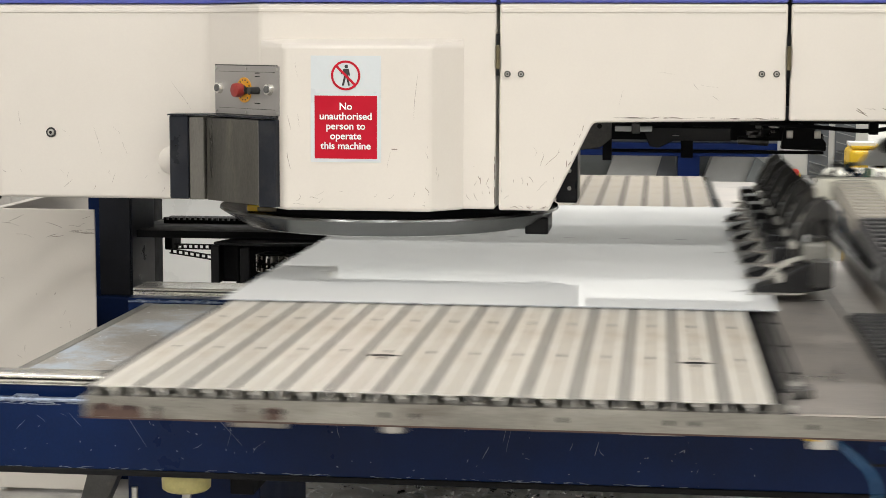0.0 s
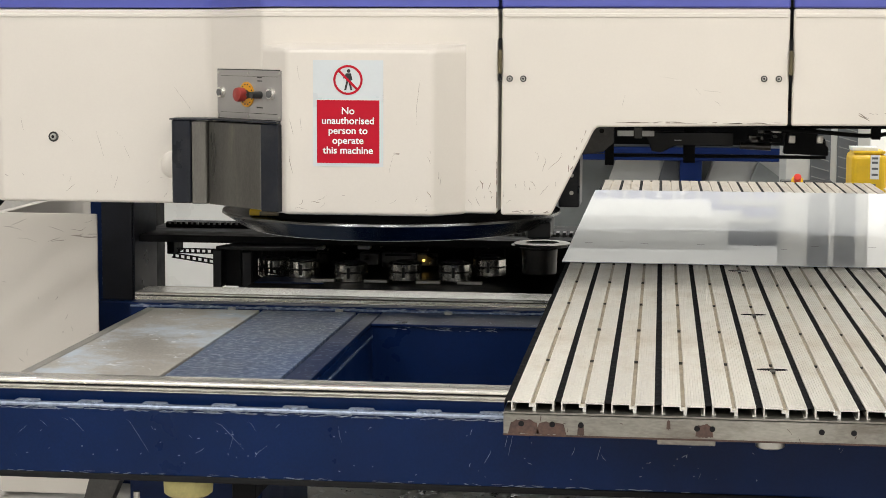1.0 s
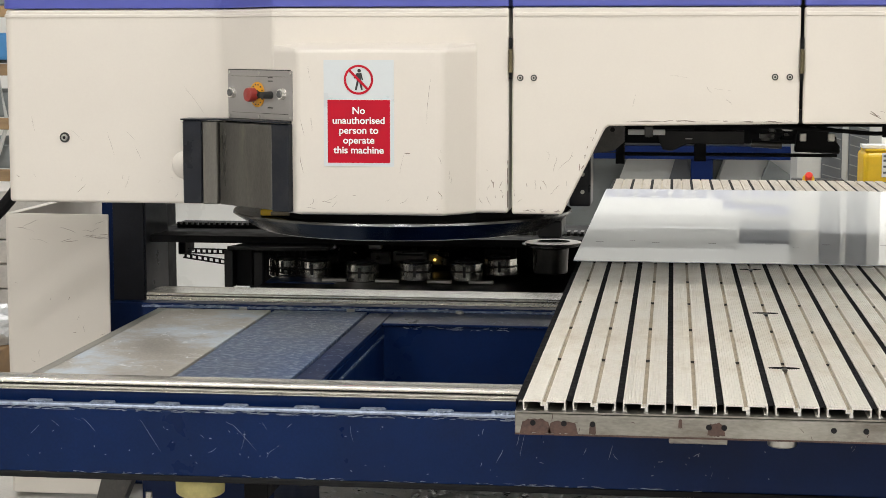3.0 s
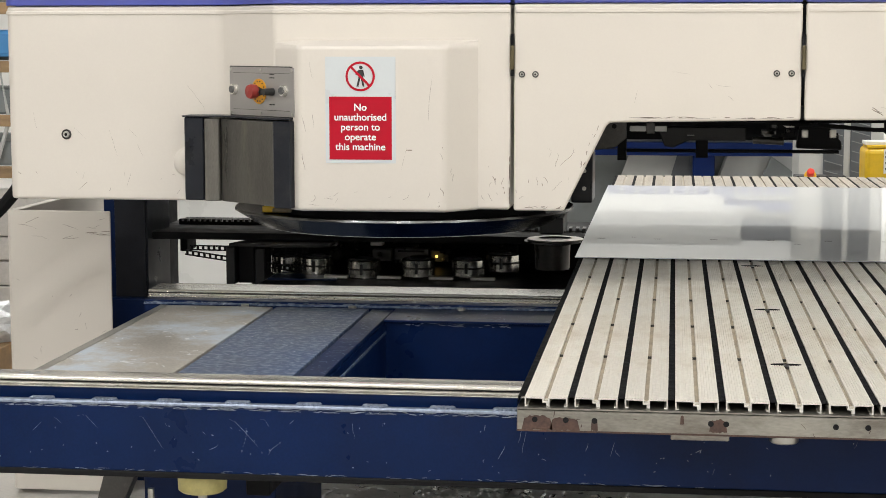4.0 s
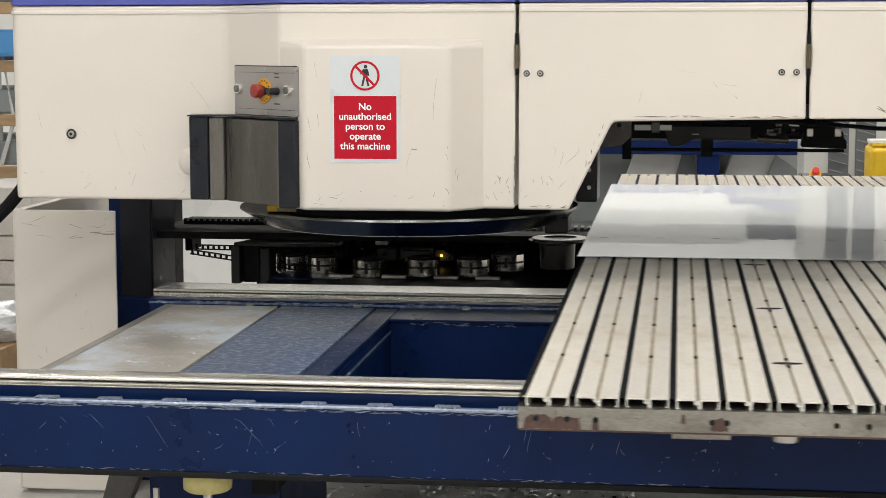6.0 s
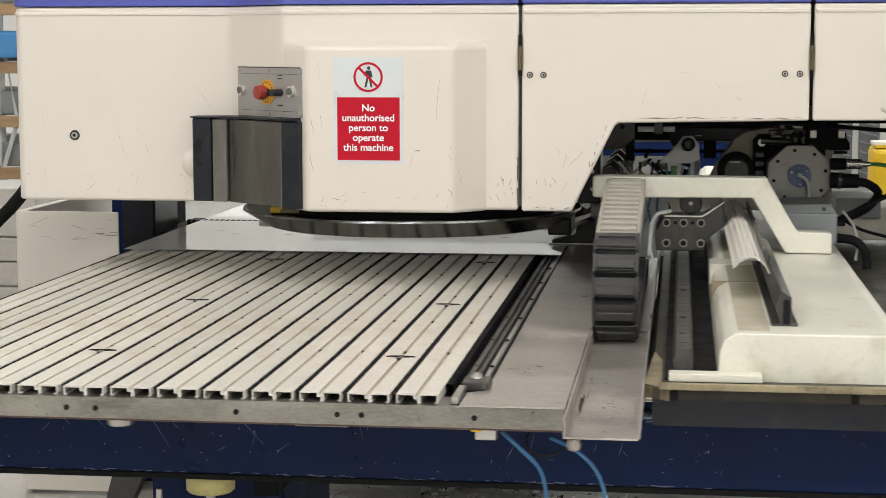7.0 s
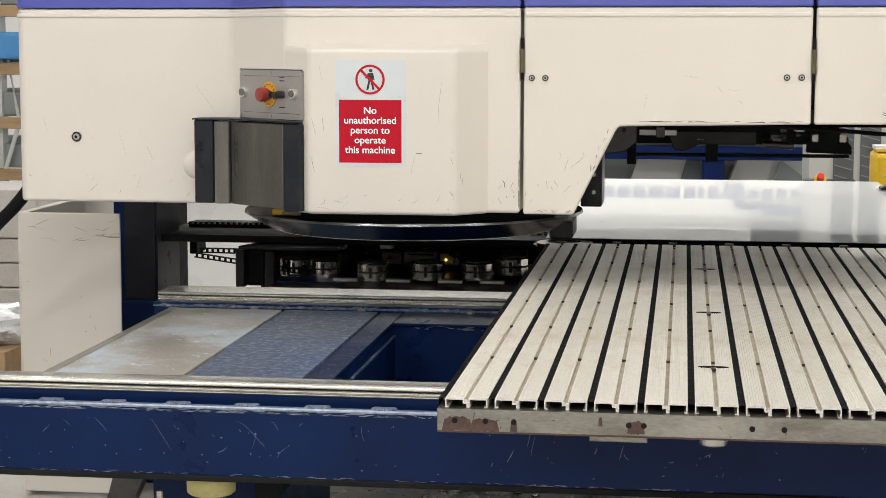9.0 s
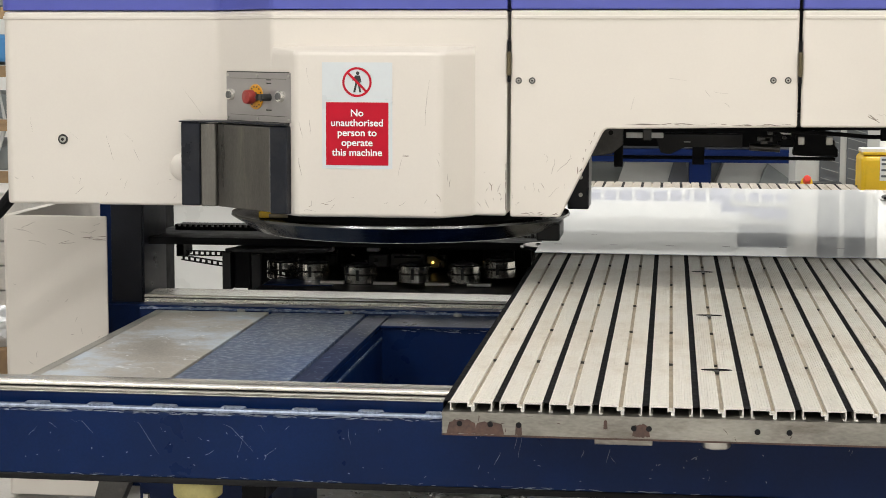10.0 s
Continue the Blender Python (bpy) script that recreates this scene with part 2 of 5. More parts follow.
def box(x0, x1, y0, y1, z0, z1, bevel=0.0, seg=2, bm=None):
    b = bmesh.new()
    bmesh.ops.create_cube(b, size=1)
    for v in b.verts:
        v.co = Vector(((x0 + x1) / 2 + v.co.x * (x1 - x0), (y0 + y1) / 2 + v.co.y * (y1 - y0), (z0 + z1) / 2 + v.co.z * (z1 - z0)))
    bevelled(b, b.edges[:], bevel, seg)
    return join(bm, b)


def join(bm, b):
    if bm is None:
        return b
    me = bpy.data.meshes.new("tmp")
    b.to_mesh(me)
    b.free()
    bm.from_mesh(me)
    bpy.data.meshes.remove(me)
    return bm


def prism(poly, axis, a, b_, bevel=0.0, seg=2, bm=None):
    """A polygon in the two other axes (in the order x, y, z), extruded along axis from a to b."""
    b = bmesh.new()

    def put(p, w):
        c = list(p)
        c.insert("xyz".index(axis), w)
        return b.verts.new(c)
    lo = [put(p, a) for p in poly]
    hi = [put(p, b_) for p in poly]
    n = len(poly)
    b.faces.new(lo)
    b.faces.new(hi[::-1])
    for i in range(n):
        b.faces.new((lo[i], lo[(i + 1) % n], hi[(i + 1) % n], hi[i]))
    bmesh.ops.recalc_face_normals(b, faces=b.faces)
    bevelled(b, b.edges[:], bevel, seg)
    return join(bm, b)


def cyl(p0, p1, r0, r1=None, seg=20, bevel=0.0, bm=None):
    p0, p1 = Vector(p0), Vector(p1)
    d = p1 - p0
    b = bmesh.new()
    bmesh.ops.create_cone(b, cap_ends=True, segments=seg, radius1=r0, radius2=r0 if r1 is None else r1, depth=d.length)
    m = Matrix.Translation((p0 + p1) / 2) @ d.to_track_quat("Z", "Y").to_matrix().to_4x4()
    bmesh.ops.transform(b, matrix=m, verts=b.verts)
    if bevel:
        bevelled(b, [e for e in b.edges if len(e.link_faces) == 2 and e.calc_face_angle(0) > 0.9], bevel, 2)
    return join(bm, b)


def lathe(profile, centre, seg=48, bm=None, caps=True):
    """Turns (radius, z) pairs round the upright axis at centre."""
    b = bmesh.new()
    rings = []
    for r, z in profile:
        rings.append([b.verts.new((centre[0] + r * math.cos(2 * math.pi * i / seg), centre[1] + r * math.sin(2 * math.pi * i / seg), z)) for i in range(seg)])
    for r0, r1 in zip(rings, rings[1:]):
        for i in range(seg):
            b.faces.new((r0[i], r0[(i + 1) % seg], r1[(i + 1) % seg], r1[i]))
    if caps:
        b.faces.new(rings[0][::-1])
        b.faces.new(rings[-1])
    return join(bm, b)


def tube(points, r, seg=8, bm=None, steps=6):
    """A round hose through the points, smoothed."""
    P = [Vector(p) for p in points]
    pts = []
    for i in range(len(P) - 1):
        a, b0, c, d = P[max(i - 1, 0)], P[i], P[i + 1], P[min(i + 2, len(P) - 1)]
        for k in range(steps):
            t = k / steps
            pts.append(0.5 * ((2 * b0) + (c - a) * t + (2 * a - 5 * b0 + 4 * c - d) * t * t + (3 * b0 - a - 3 * c + d) * t ** 3))
    pts.append(P[-1])
    b = bmesh.new()
    rings = []
    for i, p in enumerate(pts):
        t = (pts[min(i + 1, len(pts) - 1)] - pts[max(i - 1, 0)]).normalized()
        s = t.cross(Vector((0, 0, 1)))
        s = s.normalized() if s.length > 1e-4 else Vector((1, 0, 0))
        u = s.cross(t)
        rings.append([b.verts.new(p + r * (math.cos(2 * math.pi * k / seg) * s + math.sin(2 * math.pi * k / seg) * u)) for k in range(seg)])
    for r0, r1 in zip(rings, rings[1:]):
        for k in range(seg):
            b.faces.new((r0[k], r0[(k + 1) % seg], r1[(k + 1) % seg], r1[k]))
    b.faces.new(rings[0][::-1])
    b.faces.new(rings[-1])
    return join(bm, b)


def marks(parent, material, n, seed, x0, x1, z0, z1, y, length=(0.01, 0.05), width=0.0012, lean=(0, 180), flat="y", bend=0.5):
    """Fine scratches, each a thin bent strip just proud of an upright (flat y) or level (flat z) face."""
    rnd = random.Random(seed)
    b = WEAR.setdefault((parent.name, material), bmesh.new())
    for _ in range(n):
        u, v = rnd.uniform(x0, x1), rnd.uniform(z0, z1)
        a, l, w = radians(rnd.uniform(*lean)), rnd.uniform(*length), width * rnd.uniform(0.5, 1.5)
        prev = None
        k = 5
        for i in range(k + 1):
            ww = w * (0.25 + 0.75 * math.sin(math.pi * (i + 0.3) / (k + 0.6))) / 2
            pts = []
            for sgn in (-1, 1):
                pu, pv = u - math.sin(a) * ww * sgn, v + math.cos(a) * ww * sgn
                pu, pv = min(max(pu, x0), x1), min(max(pv, z0), z1)
                pts.append(b.verts.new((pu, y, pv) if flat == "y" else (pu, pv, y)))
            if prev:
                b.faces.new((prev[0], prev[1], pts[1], pts[0]))
            prev = pts
            u, v = u + math.cos(a) * l / k, v + math.sin(a) * l / k
            a += rnd.uniform(-bend, bend)


def finish_wear(parent):
    for (owner, material), b in WEAR.items():
        if owner == parent.name:
            tagged(part("surface_wear", b, material, parent), "fine scratches and chipped paint", kind="stuff")


def structure(name, bm, material, label, category):
    return tagged(part(name, bm, material), label, category, kind="structure")


# ---- the hall ----
structure("floor", box(-14, 14, -34, 19, -0.1, 0.0), "floor", "dusty grey concrete workshop floor with scuffs", "floor")
structure("ceiling", box(-14, 14, -34, 19, CEIL, CEIL + 0.1), "ceil", "grey sheet-metal hall ceiling", "ceiling")
structure("wall_north", box(-14, 14, 19, 19.2, 0, CEIL), "wall", "pale painted hall wall", "wall")
structure("wall_south", box(-14, 14, -34.2, -34, 0, CEIL), "wall", "pale painted hall wall", "wall")
structure("wall_west", box(-14.2, -14, -34, 19, 0, CEIL), "wall", "pale painted hall wall", "wall")
structure("wall_east", box(14, 14.2, -34, 19, 0, CEIL), "wall", "pale painted hall wall", "wall")
for lx, ly, le in LAMP_ROWS:
    lum = thing("ceiling_light", (lx, ly, CEIL), "long white ceiling luminaire, switched on, added out of view", "lamp", "hall luminaires")
    part("lamp_housing", box(lx - 1.25, lx + 1.25, ly - 0.2, ly + 0.2, CEIL - 0.08, CEIL, 0.01), "white", lum)
    part("diffuser", box(lx - 1.2, lx + 1.2, ly - 0.17, ly + 0.17, CEIL - 0.12, CEIL - 0.084, 0.01), "glow", lum)

# ---- the punch press ----
press = thing("punch_press", (-0.9, 6.0, 0.0), "large cream and navy turret punch press with scuffed covers", "machine")
FACE, BULGE, SIDE = 5.14, 5.05, 5.325
TOPZ = 1.766
# housing shells


def fillet(poly, radii, seg=6):
    """Rounds the corners of an outline; a radius of 0 leaves the corner sharp."""
    out = []
    for i, (p, r) in enumerate(zip(poly, radii)):
        p, a, c = Vector(p), Vector(poly[i - 1]), Vector(poly[(i + 1) % len(poly)])
        if not r:
            out.append(tuple(p))
            continue
        u, v = (a - p).normalized(), (c - p).normalized()
        half = math.acos(max(-1, min(1, u.dot(v)))) / 2
        d = r / math.tan(half)
        o = p + (u + v).normalized() * (r / math.sin(half))
        s0, s1 = p + u * d - o, p + v * d - o
        for k in range(seg + 1):
            w = s0.lerp(s1, k / seg).normalized() * r + o
            out.append(tuple(w))
    return out


def shell(outline, z0, z1, bevel, seg=3):
    bb = prism(outline, "z", z0, z1)
    bevelled(bb, [e for e in bb.edges if abs(e.verts[0].co.z - e.verts[1].co.z) < 1e-6], bevel, seg)
    return bb


def cover_outline(out=0.0):
    return fillet([(-2.045 - out, 7.2), (-2.045 - out, SIDE - out), (-1.362, SIDE - out), (-1.158, FACE - out), (-0.467, FACE - out), (-0.467, FACE + 0.25), (-1.1, FACE + 0.25), (-1.3, SIDE + 0.2), (-1.3, 7.2)],
                  [0, 0.03, 0.05, 0.03, 0.006, 0, 0, 0, 0])


part("side_cover", shell(cover_outline(), 1.174, TOPZ, 0.010), "cream", press, "cream side and corner cover with rounded corners and one bolt", smooth=True)
b = bmesh.new()
foot = [(-1.158, FACE + 0.004), (-1.068, BULGE), (-0.646, BULGE), (-0.556, FACE + 0.004)]
lo = [b.verts.new((x, y, 1.172)) for x, y in foot]
hi = [b.verts.new((x, y, 1.646)) for x, y in foot]
tp = [b.verts.new((x * 1.0, FACE + 0.004, 1.664)) for x, y in foot]
for r0, r1 in ((lo, hi), (hi, tp)):
    for i in range(3):
        b.faces.new((r0[i], r0[i + 1], r1[i + 1], r1[i]))
b.faces.new(lo[::-1])
b.faces.new((lo[0], hi[0], tp[0]))
b.faces.new((lo[3], tp[3], hi[3]))
b.faces.new((lo[3], lo[0], tp[0], tp[1], tp[2], tp[3]))
bevelled(b, [e for e in b.edges if min(v.co.y for v in e.verts) < FACE], 0.012, 4)
part("turret_cover", b, "cream", press, "protruding cream turret cover with chamfered sides", smooth=True)


def door(poly):
    return part("access_door", prism(poly, "y", FACE, FACE + 0.03, 0.007, 3), "cream", press, "cream access door with scraped lower edge", smooth=True)


door([(-0.457, TOPZ), (-0.457, 1.172), (-0.312, 1.172), (-0.192, 1.418), (-0.182, 1.428), (0.355, 1.437), (0.355, TOPZ)])
door([(0.365, TOPZ), (0.365, 1.437), (1.7, 1.445), (1.7, TOPZ)])
for hx in (-0.462, 0.360):
    hg = part("hinge", box(hx - 0.006, hx + 0.006, FACE - 0.012, FACE + 0.01, 1.578, 1.648, 0.004), "hinge", press, "brownish steel door hinge")
    part("hinge_gap", box(hx - 0.0042, hx + 0.0042, FACE - 0.003, FACE + 0.01, 1.56, 1.68), "blackmatt", press)


def bolt(x, y, z, r, parent, name="bolt"):
    o = part(name, cyl((x, y + 0.004, z), (x, y - 0.003, z), r, r * 0.9, 20), "gunmetal", parent, "steel quarter-turn fastener")
    part("bolt_head", cyl((x, y - 0.003, z), (x, y - 0.006, z), r * 0.62, r * 0.5, 16), "steel", o, "bright bolt head")
    part("socket", cyl((x, y - 0.0062, z), (x, y - 0.0068, z), r * 0.3, None, 6), "blackmatt", o)
    return o


for bx in (-0.434, -0.395):
    bolt(bx, FACE, 1.565, 0.010, press)
for bx in (0.286, 0.327):
    bolt(bx, FACE, 1.569, 0.010, press)
bolt(-1.857, SIDE, 1.375, 0.017, press)
# moulded dish beside the guard
b = bmesh.new()
bmesh.ops.create_uvsphere(b, u_segments=24, v_segments=12, radius=0.042)
for v in b.verts:
    v.co = Vector((v.co.x - 1.478, SIDE + 0.004 + v.co.y * 0.5, 1.293 + v.co.z * 1.05))
part("moulded_dish", b, "cream", press, smooth=True)
# stripe and upper housing
part("stripe_front", shell(cover_outline(0.003), TOPZ + 0.002, 1.96, 0.004, 2), "stripe", press, "blue painted stripe", smooth=True)
for x0, x1 in ((-0.457, 0.355), (0.365, 1.7)):
    part("stripe_door", box(x0, x1, FACE - 0.003, FACE + 0.05, TOPZ + 0.002, 1.96, 0.005), "stripe", press, "blue painted stripe")
    part("bead", box(x0 + 0.004, x1 - 0.004, FACE - 0.003, FACE + 0.01, 1.740, 1.752, 0.0029, 3), "cream", press, smooth=True)
part("bead", shell(cover_outline(0.003), 1.740, 1.752, 0.0029, 3), "cream", press, smooth=True)
part("upper_housing", box(-2.04, 1.7, SIDE + 0.02, 7.2, 1.962, 2.5, 0.02), "cream", press)
# inner frame of the upper arm
part("upper_frame", box(-1.33, 1.7, FACE + 0.26, 7.15, 1.48, TOPZ + 0.15), "blackmatt", press, "dark inner frame of the press arm")
part("arm_underside", box(-1.33, -0.36, FACE + 0.27, 7.0, 1.20, 1.478), "blackmatt", press)
# added black panel in place of the shade beneath the arm
part("back_skirt", box(-0.28, 0.60, 7.10, 7.13, 1.275, 1.48), "blackmatt", press)
part("door_inner_edge", box(-0.30, 1.7, FACE + 0.04, FACE + 0.10, 1.438, 1.475), "black", press)

# control panel on the slanted corner
px0, py0, px1, py1 = -1.327, 5.291, -1.083, 5.068
ux, uy = (px1 - px0), (py1 - py0)
un = math.hypot(ux, uy)
ux, uy = ux / un, uy / un
nx, ny = uy, -ux


def on_panel(s, z, d):
    return Vector((px0 + ux * s + nx * d, py0 + uy * s + ny * d, z))


def slab(s0, s1, z0, z1, d0, d1, bm=None):
    bb = bmesh.new()
    vs = [bb.verts.new(on_panel(s, z, d)) for d in (d0, d1) for s, z in ((s0, z0), (s1, z0), (s1, z1), (s0, z1))]
    for f in ((0, 1, 2, 3), (4, 7, 6, 5), (0, 4, 5, 1), (1, 5, 6, 2), (2, 6, 7, 3), (3, 7, 4, 0)):
        bb.faces.new([vs[i] for i in f])
    return join(bm, bb)


cp = part("control_panel", slab(0, un, 1.441, 1.584, -0.004, 0.004), "panel", press, "grey alloy panel with four controls")
part("panel_edge", slab(-0.003, un + 0.003, 1.438, 1.587, -0.005, 0.001), "gunmetal", cp)
part("panel_line", slab(0.02, un - 0.02, 1.566, 1.567, 0.004, 0.0045), "gunmetal", cp)
part("panel_line", slab(0.02, un - 0.02, 1.458, 1.459, 0.004, 0.0045), "gunmetal", cp)
for s in (0.008, un / 2, un - 0.008):
    for z in (1.449, 1.576):
        part("screw", cyl(on_panel(s, z, 0.003), on_panel(s, z, 0.007), 0.004, None, 10), "steel", cp)
zc = 1.513
part("yellow_ring", cyl(on_panel(0.157, zc, 0.004), on_panel(0.157, zc, 0.007), 0.037, None, 32), "orange", cp, "yellow emergency stop backing disc")
for k in range(14):
    a = k * math.pi / 7
    part("ring_print", slab(0.157 + 0.0295 * math.cos(a) - 0.003, 0.157 + 0.0295 * math.cos(a) + 0.003, zc + 0.0295 * math.sin(a) - 0.002, zc + 0.0295 * math.sin(a) + 0.002, 0.007, 0.0074), "gunmetal", cp)
part("stop_stem", cyl(on_panel(0.157, zc, 0.006), on_panel(0.157, zc, 0.026), 0.014, None, 20), "blackvinyl", cp)
part("stop_button", lathe([(0.012, 0), (0.0205, 0.006), (0.0215, 0.022), (0.0195, 0.029), (0.001, 0.031)], (0, 0), 24), "redbtn", cp, "worn red mushroom stop button", smooth=True)
ob = bpy.data.objects[[o.name for o in cp.children if o.name.startswith("stop_button")][0]]
for v in ob.data.vertices:
    c = v.co + ORIGIN[cp.name]
    v.co = on_panel(0.157, zc, 0.013 + c.z) + Vector((ux * c.x, uy * c.x, c.y)) - ORIGIN[cp.name]
for s in (0.027, 0.284):
    rg = part("push_button", cyl(on_panel(s, zc + 0.004, 0.004), on_panel(s, zc + 0.004, 0.016), 0.0175, 0.015, 24), "rail", cp, "round bright metal push button")
    part("button_cap", cyl(on_panel(s, zc + 0.004, 0.016), on_panel(s, zc + 0.004, 0.019), 0.0105, None, 20), "bluegap", rg)
part("key_switch", cyl(on_panel(0.226, zc, 0.004), on_panel(0.226, zc, 0.038), 0.011, 0.010, 16), "blackvinyl", cp, "black selector knob")
part("key_tip", cyl(on_panel(0.205, zc, 0.030), on_panel(0.188, zc, 0.030), 0.010, 0.001, 12), "blackvinyl", cp)
for z, w in ((1.562, 0.012), (1.552, 0.012), (1.474, 0.014)):
    part("legend_bar", slab(0.222 - w, 0.222 + w, z, z + 0.003, 0.004, 0.0046), "gunmetal", cp)

# dark steel guard below the control panel
guard = part("guard", prism([(-1.345, 5.235), (-1.150, 5.070), (-1.13, 5.10), (-1.31, 5.29)], "z", 1.182, 1.430, 0.002, 1), "guardsteel", press, "dark worn steel guard box")
part("guard_corner", prism([(-1.150, 5.068), (-1.095, 5.050), (-1.085, 5.075), (-1.13, 5.13)], "z", 1.178, 1.431, 0.003, 1), "guardblack", guard, "black guard corner post")
part("guard_side", prism([(-1.464, 5.29), (-1.456, 5.226), (-1.397, 5.221), (-1.397, 5.30)], "z", 1.185, 1.434, 0.003, 1), "guardblack", guard, "blue-black guard side plate")
part("guard_strip", prism([(-1.395, 5.224), (-1.352, 5.229), (-1.347, 5.237), (-1.347, 5.30), (-1.395, 5.30)], "z", 1.183, 1.431, 0.002, 1), "guardsteel", guard)
part("guard_rim", prism([(-1.462, 5.225), (-1.395, 5.219), (-1.343, 5.230), (-1.150, 5.066), (-1.097, 5.047), (-1.085, 5.10), (-1.30, 5.31), (-1.46, 5.31)], "z", 1.4345, 1.439), "guardblack", guard)

# turret dish and tool carrier
TC = (-0.848, 5.62)
part("turret_dish", lathe([(0.365, 1.138), (0.527, 1.138), (0.536, 1.143), (0.538, 1.136), (0.461, 1.089), (0.445, 1.0853), (0.274, 1.0853)], TC, 96), "dish", press, "dark turned steel dish under the turret", smooth=True)
# added white disc, lightens what the sheet mirrors below the dish
part("dish_bottom", cyl((TC[0], TC[1], 1.0838), (TC[0], TC[1], 1.089), 0.4414, None, 72), "white", press, "white disc added under the turret to brighten its reflection")
part("turret_collar", lathe([(0.45, 1.139), (0.45, 1.164), (0.40, 1.168), (0.40, 1.178), (0.27, 1.178)], TC, 48), "blackmatt", press)
part("punch_bush", box(-0.435, -0.365, 5.64, 5.75, 1.10, 1.135, 0.004), "oily", press, "small brass-coloured block")
part("punch_head", box(-0.42, -0.345, 5.68, 5.9, 1.045, 1.10, 0.006), "black", press)
hp = part("head_plate", box(-0.345, -0.272, 6.1, 6.3, 1.11, 1.38, 0.006), "guardblack", press, "black bolted plate beside the punch head")
for z in (1.16, 1.22, 1.28, 1.34):
    part("plate_bolt", cyl((-0.300, 6.1, z), (-0.300, 6.094, z), 0.007, None, 10), "steel", hp)
part("yellow_stop", box(-1.236, -1.140, 5.29, 5.345, 1.1435, 1.163, 0.004), "yellow", press, "yellow stop block above the dish")
part("stop_cap", box(-1.202, -1.140, 5.281, 5.29, 1.145, 1.157, 0.002), "oily", press)

# lower frame
PILLAR, PX0, PX1 = 6.2, -2.398, -2.006
part("pillar_cover", prism([(PX0, 7.6), (PX0, PILLAR + 0.015), (PX0 + 0.015, PILLAR), (PX1, PILLAR), (PX1 - 0.002, PILLAR + 0.008), (PX0 + 0.03, PILLAR + 0.02), (PX0 + 0.03, 7.6)], "z", 0.02, 1.052, 0.003, 1), "cream", press,
     "cream pillar cover with scratches", smooth=True)
part("column", box(-2.13, -1.968, 6.5, 6.8, 0.0, 1.10, 0.006), "navy", press, "navy cast column")
part("column_back", box(-2.20, -2.04, 6.95, 7.2, 0.0, 1.14, 0.004), "blackmatt", press)
part("column_plate", box(-2.085, -1.966, 6.492, 6.499, 0.60, 1.09, 0.002), "guardblack", press, "oily dark plate on the column")
part("column_plate", box(-1.967, -1.960, 6.5, 6.8, 0.60, 1.09, 0.002), "guardblack", press)
part("column_foot", box(-2.1, -1.80, 6.45, 6.9, 0.0, 0.70, 0.006), "navy", press)
part("column_web", box(-1.965, -1.935, 6.96, 7.1, 0.82, 0.90, 0.004), "blackmatt", press)
# added black sheets: the dark of the throat, hiding the lit hall behind
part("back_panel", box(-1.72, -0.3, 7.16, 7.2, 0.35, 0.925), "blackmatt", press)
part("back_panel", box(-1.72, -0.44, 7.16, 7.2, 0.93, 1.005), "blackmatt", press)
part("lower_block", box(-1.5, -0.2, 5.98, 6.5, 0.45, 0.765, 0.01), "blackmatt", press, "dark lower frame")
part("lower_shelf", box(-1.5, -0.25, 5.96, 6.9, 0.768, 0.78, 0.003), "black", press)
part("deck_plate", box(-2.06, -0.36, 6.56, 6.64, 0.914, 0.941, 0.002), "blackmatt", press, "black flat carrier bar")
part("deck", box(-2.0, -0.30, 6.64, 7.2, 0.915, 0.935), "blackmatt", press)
# toothed belt above the carrier bar
bm = box(-1.95, -1.45, 6.9, 6.92, 0.93, 0.948)
for i in range(22):
    box(-1.95 + i * 0.0225, -1.938 + i * 0.0225, 6.895, 6.925, 0.948, 0.957, bm=bm)
part("toothed_belt", bm, "blackmatt", press, "black toothed drive belt")
bm = box(-0.62, -0.26, 6.80, 6.86, 0.92, 0.935)
for i in range(14):
    box(-0.60 + i * 0.026, -0.588 + i * 0.026, 6.795, 6.865, 0.935, 0.950, bm=bm)
part("toothed_rack", bm, "darksteel", press, "dark toothed rack")
# roller chains
for (xa, za), (xb, zb) in (((-1.83, 0.876), (-1.36, 0.872)), ((-1.85, 0.858), (-1.36, 0.79))):
    n = 22
    for i in range(n):
        t = (i + 0.5) / n
        x, z = xa + (xb - xa) * t, za + (zb - za) * t
        if i == 0:
            mm = tube([(xa, 6.62, za + 0.008), (xb, 6.62, zb + 0.008)], 0.003, 6, steps=1)
            tube([(xa, 6.62, za - 0.008), (xb, 6.62, zb - 0.008)], 0.003, 6, bm=mm, steps=1)
        cyl((x, 6.615, z - 0.009), (x, 6.615, z + 0.009), 0.005, None, 6, bm=mm)
    part("roller_chain", mm, "blackmatt", press, "black roller chain")
# bracket in front of the chains
part("bracket_top", prism([(-1.640, 6.47), (-1.42, 6.44), (-1.26, 6.47), (-1.26, 6.6), (-1.60, 6.6)], "z", 0.900, 0.912, 0.002, 1), "black", press)
part("bracket_post", box(-1.646, -1.613, 6.45, 6.55, 0.76, 0.900, 0.003), "black", press)
part("bracket_web", box(-1.612, -1.552, 6.50, 6.54, 0.76, 0.899, 0.003), "blackmatt", press)
part("bracket_post", box(-1.532, -1.497, 6.44, 6.455, 0.76, 0.895, 0.003), "black", press)
part("bracket_shelf", box(-1.49, -1.23, 6.45, 6.6, 0.775, 0.785, 0.002), "navy", press)
